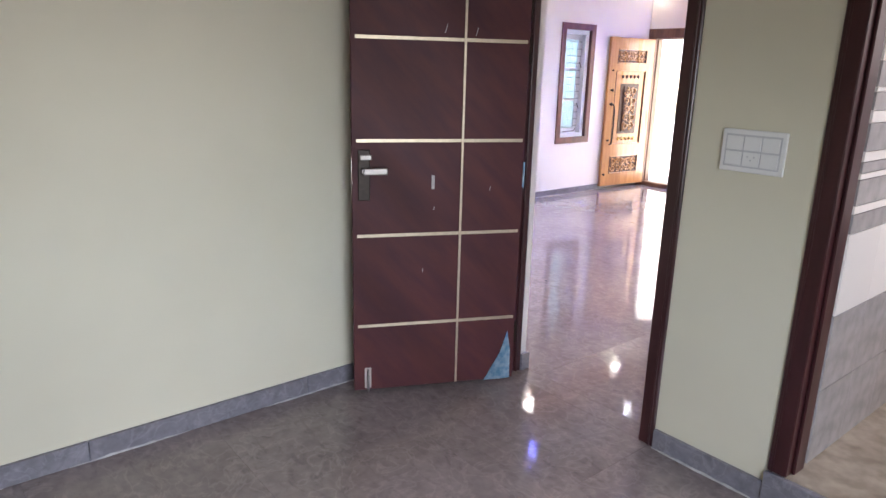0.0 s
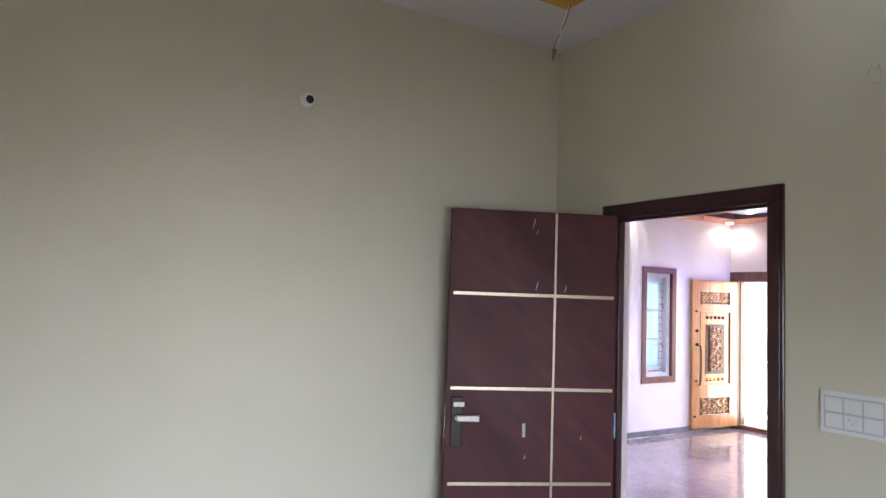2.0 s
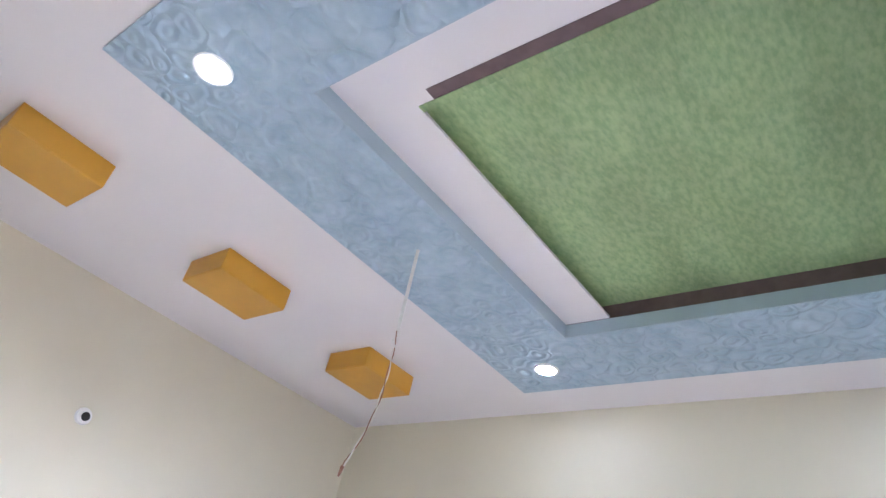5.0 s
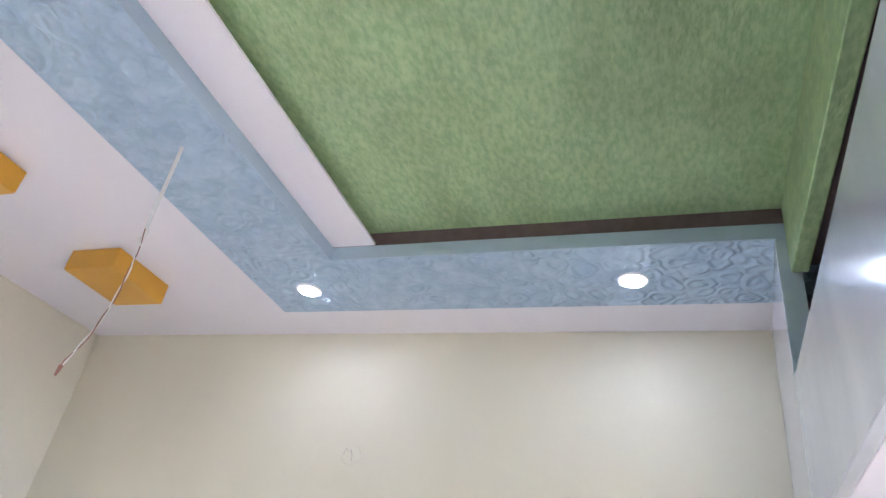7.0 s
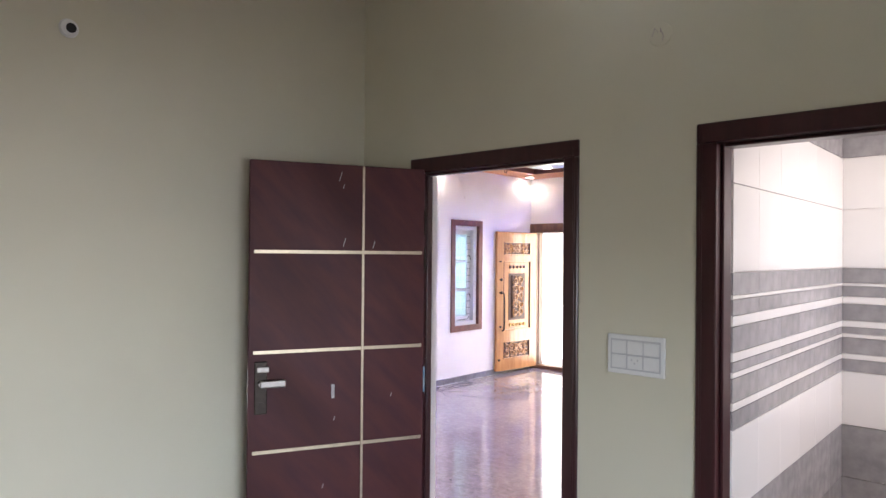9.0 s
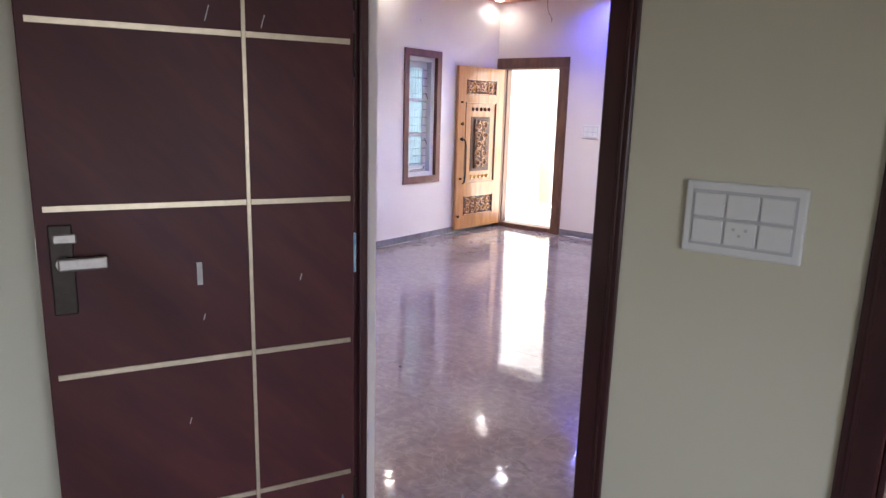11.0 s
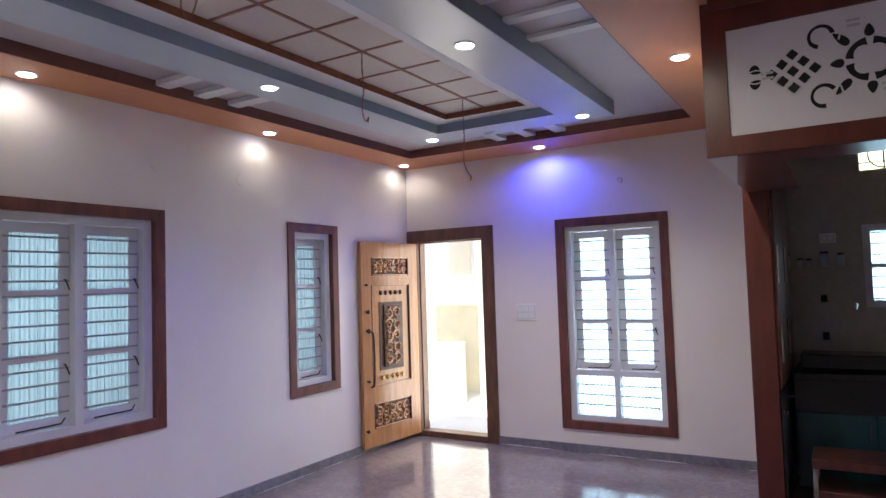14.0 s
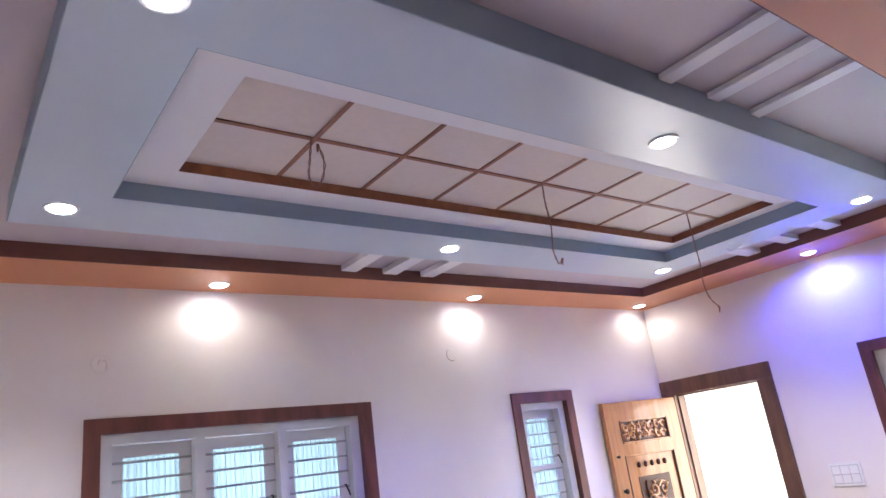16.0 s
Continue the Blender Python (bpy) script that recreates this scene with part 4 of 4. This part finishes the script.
# ---------------------------------------------------------------- kitchen end of the hall
head = thing("kitchen_header", (0.413, 3.375, 2.076), "reddish wooden header with white cut-out board", "header")
HX, HD, HH = 2.9, 0.3, 0.705
part("box", box((0.0, 0.02, 0.004), (HX, HD, HH), 0.002), REDLAM, head)
part("side_beam", box((0.0, 0.301, 0.004), (0.1, 1.43, HH), 0.002), HALLW, head, "cream side beam")
part("frame", slab_with_holes(1, -0.012, 0.0195, (0, HX), (0.004, HH), [(0.102, HX - 0.1, 0.089, 0.566)]), REDLAM, head, "reddish-brown wooden frame")
part("cornice", box((0.034, -0.03, 0.66), (HX, -0.0125, 0.784), 0.006, 2), REDLAM, head, "reddish-brown wooden cornice board")
part("top_rail", box((0.034, -0.012, HH + 0.0005), (HX, HD, 0.784)), REDLAM, head)
board = part("board", box((0.103, -0.002, 0.090), (HX - 0.101, 0.0195, 0.565)), BOARDW, head, "white board with dark plates for floral cut-outs")


def flat_shape(points, y0, y1):
    bm = bmesh.new()
    lo = [bm.verts.new((x, y0, z)) for x, z in points]
    hi = [bm.verts.new((x, y1, z)) for x, z in points]
    bm.faces.new(lo), bm.faces.new(hi[::-1])
    n = len(points)
    for i in range(n):
        bm.faces.new((lo[i], lo[(i + 1) % n], hi[(i + 1) % n], hi[i]))
    return bm


# under the header a cream wedge meets a wooden soffit on a slant
for name, mat, outline in (("underside", HALLW, ((0.001, 0.0), (0.124, 0.0), (0.001, 0.985))),
                           ("soffit", REDLAM, ((0.125, 0.0), (0.3, 0.0), (0.3, 1.43), (0.002, 1.43), (0.002, 0.987))),
                           ("soffit", REDLAM, ((0.301, 0.0), (HX, 0.0), (HX, HD), (0.301, HD)))):
    bm = flat_shape([(x, -y) for x, y in outline], 0.0, 0.0035)
    bmesh.ops.transform(bm, matrix=Matrix(((1, 0, 0, 0), (0, 0, -1, 0), (0, 1, 0, 0), (0, 0, 0, 1))), verts=bm.verts)
    part(name, bm, mat, head)


def ring_piece(cx, cz, r0, r1, a0, a1, n=14):
    pts = [(cx + r1 * math.cos(a0 + (a1 - a0) * k / n), cz + r1 * math.sin(a0 + (a1 - a0) * k / n)) for k in range(n + 1)]
    pts += [(cx + (r0 + 0.35 * (r1 - r0) * math.sin(math.pi * k / n)) * math.cos(a0 + (a1 - a0) * k / n), cz + (r0 + 0.35 * (r1 - r0) * math.sin(math.pi * k / n)) * math.sin(a0 + (a1 - a0) * k / n)) for k in range(n, -1, -1)]
    return pts


def leaf_piece(cx, cz, l, w, a):
    pts = []
    for k in range(12):
        t = 2 * math.pi * k / 12
        x, z = l * math.cos(t), w * math.sin(t) * (1 - 0.45 * math.cos(t))
        pts.append((cx + x * math.cos(a) - z * math.sin(a), cz + x * math.sin(a) + z * math.cos(a)))
    return pts


def square_piece(cx, cz, r):
    return [(cx + r * math.cos(a), cz + r * math.sin(a)) for a in (0, math.pi / 2, math.pi, 3 * math.pi / 2)]


CZ = 0.335
dark, raised = [], []
for cx in (0.36, 1.04, 1.72, 2.4):
    # a lattice of small lozenges
    for i in range(3):
        for j in range(3):
            dark.append(square_piece(cx + (i - j) * 0.041, CZ + (i + j - 2) * 0.036, 0.024))
    for sz in (-1, 1):
        lx, lz = cx - 0.145, CZ + sz * 0.03
        dark.append(leaf_piece(lx, lz, 0.024, 0.019, -0.6 * sz))
        raised.append(ring_piece(lx, lz - 0.012 * sz, 0.044, 0.05, 0.5, 5.4))
for cx in (0.64, 1.32, 2.0):
    # a rosette of four arcs and eight petals between four scrolls
    for k in range(4):
        b_ = k * math.pi / 2
        dark.append(ring_piece(cx, CZ, 0.058, 0.09, b_ + 0.16, b_ + 1.41, 8))
        dark.append(leaf_piece(cx + 0.118 * math.cos(b_), CZ + 0.118 * math.sin(b_), 0.026, 0.017, b_))
        dark.append(leaf_piece(cx + 0.142 * math.cos(b_ + 0.785), CZ + 0.142 * math.sin(b_ + 0.785), 0.04, 0.016, b_ + 0.785))
    for sx in (-1, 1):
        for sz in (-1, 1):
            px, pz = cx + sx * 0.17, CZ + sz * 0.125
            a0 = (0.6 if sx < 0 else math.pi - 3.9) + (0 if sz < 0 else -0.4)
            dark.append(ring_piece(px, pz, 0.034, 0.052, a0, a0 + 4.2))
            raised.append(ring_piece(px, pz, 0.064, 0.071, a0 - 0.6, a0 + 5.0))
# Dark plates laid on the board stand in for the shade within its cut-outs.
for sh in dark:
    part("cutout", flat_shape(sh, -0.0045, -0.002), BLACKM, board)
for sh in raised:
    part("raised_rim", flat_shape(sh, -0.0062, -0.002), BOARDW, board, "white raised scroll")
for k, (x, z) in enumerate(((0.235, 0.34), (0.67, 0.22), (0.56, 0.50))):
    bm = bmesh.new()
    for j in range(2):
        add_box(bm, (x + 0.004 * j, -0.0049, z - 0.022 * j), (x + 0.05, -0.0046, z - 0.022 * j + 0.011))
    part("label_print", bm, GREYPL, board, "scrap of printed protective film")

cab = thing("crockery_cabinet", (0.385, 4.815, FZ), "tall narrow reddish-brown cabinet standing on steel feet", "cabinet")
part("body", box((0, 0, 0.075), (0.15, 1.25, 2.77), 0.003), REDLAM, cab)
for k in range(2):
    y0, y1 = 0.02 + k * 0.61, 0.62 + k * 0.61
    d = part("cabinet_door", box((0.151, y0, 0.85), (0.169, y1, 2.27), 0.003), REDLAM, cab)
    part("handle", box((0.169, y0 + 0.03, 1.0), (0.183, y0 + 0.045, 1.25), 0.004), STEEL, d)
    part("handle", box((0.169, y0 + 0.03, 1.5), (0.183, y0 + 0.045, 1.75), 0.004), STEEL, d)
    d = part("drawer_front", box((0.151, y0, 0.09), (0.169, y1, 0.84), 0.003), BLACKG, cab, "dark lower shutter")
    part("knob", cyl((0.169, y0 + 0.05, 0.7), (1, 0, 0), 0.012, 0.02, 10), STEEL, d)
for y in (0.06, 1.18):
    bm = cyl((0.075, y, 0.0), (0, 0, 1), 0.026, 0.012, 14)
    add_cyl(bm, (0.075, y, 0.012), (0, 0, 1), 0.017, 0.063, 12)
    part("foot", bm, STEEL, cab, "round steel foot")

counter = thing("kitchen_counter", (0.575, 5.5, FZ), "dark kitchen counter with teal shutters below", "counter")
part("worktop", box((0, -0.02, 0.82), (2.9, 0.61, 0.87), 0.008, 2), BLACKG, counter, "black granite worktop")
part("apron", box((0.0, 0.0, 0.6), (2.9, 0.02, 0.819), 0.002), BLACKG, counter)
part("carcass", box((0.0, 0.021, 0.08), (2.9, 0.6, 0.819)), TEALCAB, counter)
for k in range(6):
    d = part("shutter", box((0.005 + k * 0.48, -0.002, 0.1), (0.475 + k * 0.48, 0.02, 0.595), 0.003), TEALCAB, counter, "teal laminate shutter")
    part("handle", box((0.43 + k * 0.48, -0.015, 0.42), (0.44 + k * 0.48, -0.002, 0.54), 0.003), STEEL, d)
bench = thing("low_rack", (0.68, 4.98, FZ), "low dark wooden rack with one shelf", "rack")
part("top", box((0, 0, 0.345), (0.8, 0.36, 0.405), 0.004), TRIMW, bench)
part("shelf", box((0.0, 0.01, 0.135), (0.8, 0.35, 0.205), 0.003), TRIMW, bench)
for x in (0.0, 0.77):
    for y in (0.0, 0.33):
        part("leg", box((x, y, 0), (x + 0.03, y + 0.03, 0.344), 0.003), STEEL, bench)
box_ = thing("dark_crate", (0.62, 5.62, 0.871), "dark box standing on the counter", "box")
part("crate", box((0, 0, 0), (0.72, 0.3, 0.1), 0.006), BLACKG, box_)
for z in (1.35, 1.063):
    solo("motif_tile", box((0.755, YF + 0.018, z - 0.028), (0.799, YF + 0.0295, z + 0.028), 0.002), BLACKM, "small dark square motif tile on the wall", "tile")
tap = thing("kitchen_tap", (0.985, YF + 0.029, 1.3), "small chrome wall tap", "tap")
bm = cyl((0, 0, 0), (0, -1, 0), 0.016, 0.05, 12)
add_tube(bm, [(0, -0.05, 0), (0, -0.11, 0.01), (0, -0.13, -0.03)], 0.009, 8)
part("spout", bm, STEEL, tap)
shelf = thing("wall_shelf", (0.47, YF + 0.029, 1.575), "dim narrow shelf on the kitchen wall", "shelf")
part("board", box((0, -0.13, 0), (0.5, 0, 0.015), 0.002), KTILE, shelf)
for x, rr, h in ((0.065, 0.028, 0.1), (0.16, 0.022, 0.06), (0.22, 0.022, 0.055), (0.325, 0.03, 0.105), (0.435, 0.024, 0.09)):
    jar = thing("jar", (0.47 + x, YF - 0.03, 1.5905), "small dull jar on the kitchen shelf", "jar", "jars on the shelf")
    part("body", cyl((0, 0, 0), (0, 0, 1), rr, h, 12, rr * 0.92), GREYPL, jar, "", True)
    part("lid", cyl((0, 0, h), (0, 0, 1), rr * 0.95, 0.014, 12), BRASSD, jar)
switch_plate("kitchen_switch", pose(0.768, YF + 0.03, 1.775), 0.114, 0.075, 2, 1, "small white switch plate on the kitchen wall")
kw = thing("window_kitchen", (1.07, YF + 0.03, 1.3), "small barred kitchen window", "window", kind="structure")
part("frame", slab_with_holes(1, -0.01, 0.06, (-0.02, 0.6), (-0.02, 0.6), [(0.03, 0.28, 0.03, 0.275), (0.31, 0.55, 0.03, 0.275), (0.03, 0.28, 0.305, 0.55), (0.31, 0.55, 0.305, 0.55)]), UPVC, kw)
for k, (a, b, c, d) in enumerate([(0.03, 0.28, 0.03, 0.275), (0.31, 0.55, 0.03, 0.275), (0.03, 0.28, 0.305, 0.55), (0.31, 0.55, 0.305, 0.55)]):
    part("pane", box((a - 0.003, 0.03, c - 0.003), (b + 0.003, 0.034, d + 0.003)), GLASS, kw)
for k in range(7):
    part("grill_bar", box((-0.0, 0.005, 0.04 + k * 0.082), (0.58, 0.015, 0.05 + k * 0.082)), BLACKM, kw)
kv = thing("ventilator", (1.06, YF + 0.03, 2.31), "kitchen ventilator with a round iron motif", "ventilator", kind="structure")
part("pane", box((0.0, 0.06, 0.0), (0.54, 0.064, 0.23)), GLASSY, kv)
bm = bmesh.new()
for cx in (0.16, 0.38):
    add_tube(bm, [(cx + 0.1 * math.cos(a * math.pi / 12), 0.03, 0.115 + 0.1 * math.sin(a * math.pi / 12)) for a in range(25)], 0.006, 5)
    add_tube(bm, [(cx, 0.03, 0.0), (cx, 0.03, 0.23)], 0.006, 5)
for z in (0.06, 0.17):
    add_tube(bm, [(0.0, 0.03, z), (0.54, 0.03, z)], 0.005, 5)
part("grill", bm, BLACKM, kv, "dark iron grill")
area("daylight_kitchen", HALL + Vector((1.36, 6.5, 1.7)), HALL + Vector((1.36, 0, 1.7)), 0.55, 1.5, 26, DAY)


# ---------------------------------------------------------------- outside the entrance
structure("porch_floor", box((-6.5, YF + 0.15, -0.3), (1.0, 9.2, -0.03), 0.01), EXTF, "pale sunlit porch floor", "porch")
structure("porch_wall", slab_with_holes(1, 8.8, 8.95, (-6.5, 1.0), (-0.3, 3.0), []), EXTC, "cream sunlit compound wall", "wall")
structure("porch_beam", box((-4.4, 7.7, 1.67), (-3.5, 8.395, 3.0), 0.01), EXTW, "white projecting beam over the porch", "beam")
structure("porch_pillar", box((-3.12, 7.75, -0.03), (-2.72, 8.1, 3.0), 0.01), EXTC, "cream porch pillar", "pillar")
structure("porch_pillar_base", box((-3.22, 7.66, -0.029), (-2.7, 7.749, 0.07), 0.01), EXTF, "grey stone base in the porch", "base")
structure("porch_block", box((-4.4, 7.7, -0.03), (-3.45, 8.0, 0.78), 0.015, 2), EXTW, "low white parapet block in the porch", "parapet")
structure("porch_pipe", cyl((-3.46, 8.3, 1.5), (0, 0, 1), 0.02, 1.5, 10), GREYPL, "thin grey pipe beside the porch beam", "pipe")
# Unseen wall, added to hold back and tint light at the side windows.
structure("neighbour_wall", slab_with_holes(0, -6.6, -6.4, (-4.0, 9.2), (-0.3, 5.5), []), NEIGH, "unseen neighbouring house wall added to shade the side windows", "wall")


# ---------------------------------------------------------------- pieces: floor slabs, skirting, bath tiles
MESHES = {}


def piece(name, key, make, mat, parent, where, rot=0):
    if key not in MESHES:
        MESHES[key] = finish(make(), name, mat)
    ob = new(name, MESHES[key])
    ob.parent = parent
    ob.matrix_basis = pose(*where, 0, 0, rot)
    return ob


def slabs(floor, x0, x1, y0, y1, nx, ny):
    w, h = (x1 - x0) / nx, (y1 - y0) / ny
    for i in range(nx):
        for j in range(ny):
            piece("floor_slab", ("slab", round(w, 3), round(h, 3)), lambda: box((0.0004, 0.0004, -0.012), (w - 0.0004, h - 0.0004, 0.0), 0.0003), FLOORM, floor, (x0 + i * w, y0 + j * h, FZ))


origin = Vector()
fl = thing("floor_bedroom", (0, 0, 0), "polished grey-brown granite slab floor", "floor", kind="structure")
slabs(fl, 0.0, 3.9, YB, 0.0, 3, 4)
slabs(fl, *D1, 0.0, 0.116, 1, 1)
origin = HALL
fl = thing("floor_hall", (0, 0, 0), "polished grey-brown granite slab floor with reflections", "floor", kind="structure")
slabs(fl, XL, 1.645, 0.316, YF, 4, 6)
slabs(fl, 1.645, 3.5, 2.31, YF, 2, 4)


RND = random.Random(4)


def skirting(name, m, length, label, high=0.088):
    s = thing(name, m, label, "skirting", kind="structure")
    n = max(1, round(length / 0.9))
    w = length / n
    for k in range(n):
        piece("skirting_stone", ("skirt", round(w, 3), high), lambda: box((0.001, -0.018, 0.0), (w - 0.001, 0.0, high), 0.002), SKIRT, s, (k * w, 0, FZ))
    # a ragged bead of white cement along the foot, broken here and there
    bm, x = bmesh.new(), 0.0
    while x < length - 0.05:
        run = RND.uniform(0.12, 0.7)
        x1 = min(length, x + run)
        n = max(2, int((x1 - x) / 0.03))
        rows = []
        for i in range(n + 1):
            f = math.sin(math.pi * i / n) ** 0.5
            a, b, px = 0.002 + f * RND.uniform(0.001, 0.007), 0.001 + f * RND.uniform(0.002, 0.009), x + (x1 - x) * i / n
            rows.append([bm.verts.new(q) for q in ((px, -0.0185, FZ + 0.0005 + b), (px, -0.0185 - a * 0.6, FZ + 0.001 + b * 0.4), (px, -0.0185 - a, FZ + 0.0006))])
        for q, r_ in zip(rows, rows[1:]):
            for i in range(2):
                bm.faces.new((q[i], q[i + 1], r_[i + 1], r_[i]))
        x = x1 + RND.uniform(0.02, 0.5)
    part("cement_smear", bm, SMEAR, s, "ragged white cement smear")
    return s


origin = Vector()
G = "grey granite skirting along the wall foot"
skirting("skirting_bedroom_side", pose(0, YB, 0, 0, 0, 90), -YB, G)
skirting("skirting_bedroom_back", pose(3.9, YB, 0, 0, 0, 180), 3.88, G)
skirting("skirting_bedroom_doors", pose(1.321, 0, 0), 0.474, G)
skirting("skirting_bedroom_far", pose(2.597, 0, 0), 1.3, G)
skirting("skirting_corner", pose(0.02, 0, 0), 0.34, G)
structure("skirting_return", box((0.4345, 0.072, FZ), (0.452, 0.13, 0.08), 0.002), SKIRT, "grey granite skirting end beside the doorway", "skirting")
structure("bath_kerb", box((1.792, -0.026, FZ), (2.6, -0.001, 0.128), 0.004), SKIRT, "grey granite kerb under the bath door", "kerb")
origin = HALL
skirting("skirting_hall_side", pose(XL, 0.316, 0, 0, 0, 90), 5.75, G, 0.075)
skirting("skirting_hall_front", pose(-2.032, YF, 0), 2.4, G, 0.075)
skirting("skirting_hall_back", pose(0.357, 0.3155, 0, 0, 0, 180), 3.38, G, 0.075)

origin = Vector()
BANDS = [(0.13, 0.43, "g"), (0.432, 0.722, "g"), (0.724, 1.022, "w"), (1.024, 1.092, "g"), (1.093, 1.122, "w"), (1.123, 1.212, "g"), (1.213, 1.234, "w"), (1.235, 1.272, "g"), (1.273, 1.307, "w"), (1.308, 1.402, "g"), (1.403, 1.442, "w"), (1.443, 1.502, "g"), (1.503, 1.517, "w"), (1.518, 1.602, "g"), (1.604, 1.93, "w"), (1.932, 2.22, "w"), (2.222, 2.45, "g")]
for name, m, length in (("tiling_bath_side", pose(1.86, 0.15, 0, 0, 0, 90), 1.795), ("tiling_bath_back", pose(1.872, 1.945, 0), 1.528)):
    t_ = thing(name, m, "white and grey striped bath wall tiling", "tiling", kind="structure")
    n = 6 if length > 1.6 else 5
    w = length / n
    for z0, z1, c in BANDS:
        for k in range(n):
            piece("tile", (c, round(w, 3), round(z1 - z0, 3)), lambda: box((0.0008, -0.012, 0.0008), (w - 0.0008, 0.0, z1 - z0 - 0.0008), 0.0006), WHITET if c == "w" else GREYT, t_, (k * w, 0, z0))


origin = HALL
for x, y, r in ((-0.62, 1.55, 0.012), (-0.2, 2.6, 0.008), (-1.7, 2.2, 0.006), (-0.9, 3.5, 0.007)):
    bm = bmesh.new()
    bmesh.ops.create_icosphere(bm, subdivisions=1, radius=r)
    for v in bm.verts:
        v.co = Vector((v.co.x * RND.uniform(0.8, 1.5), v.co.y * RND.uniform(0.6, 1.0), max(0.0, v.co.z * 0.5)))
    chip = solo("debris_chip", bm, BLACKM, "small dark chip of debris on the granite floor", "debris", group="floor debris")
    chip.location = HALL + Vector((x, y, FZ))
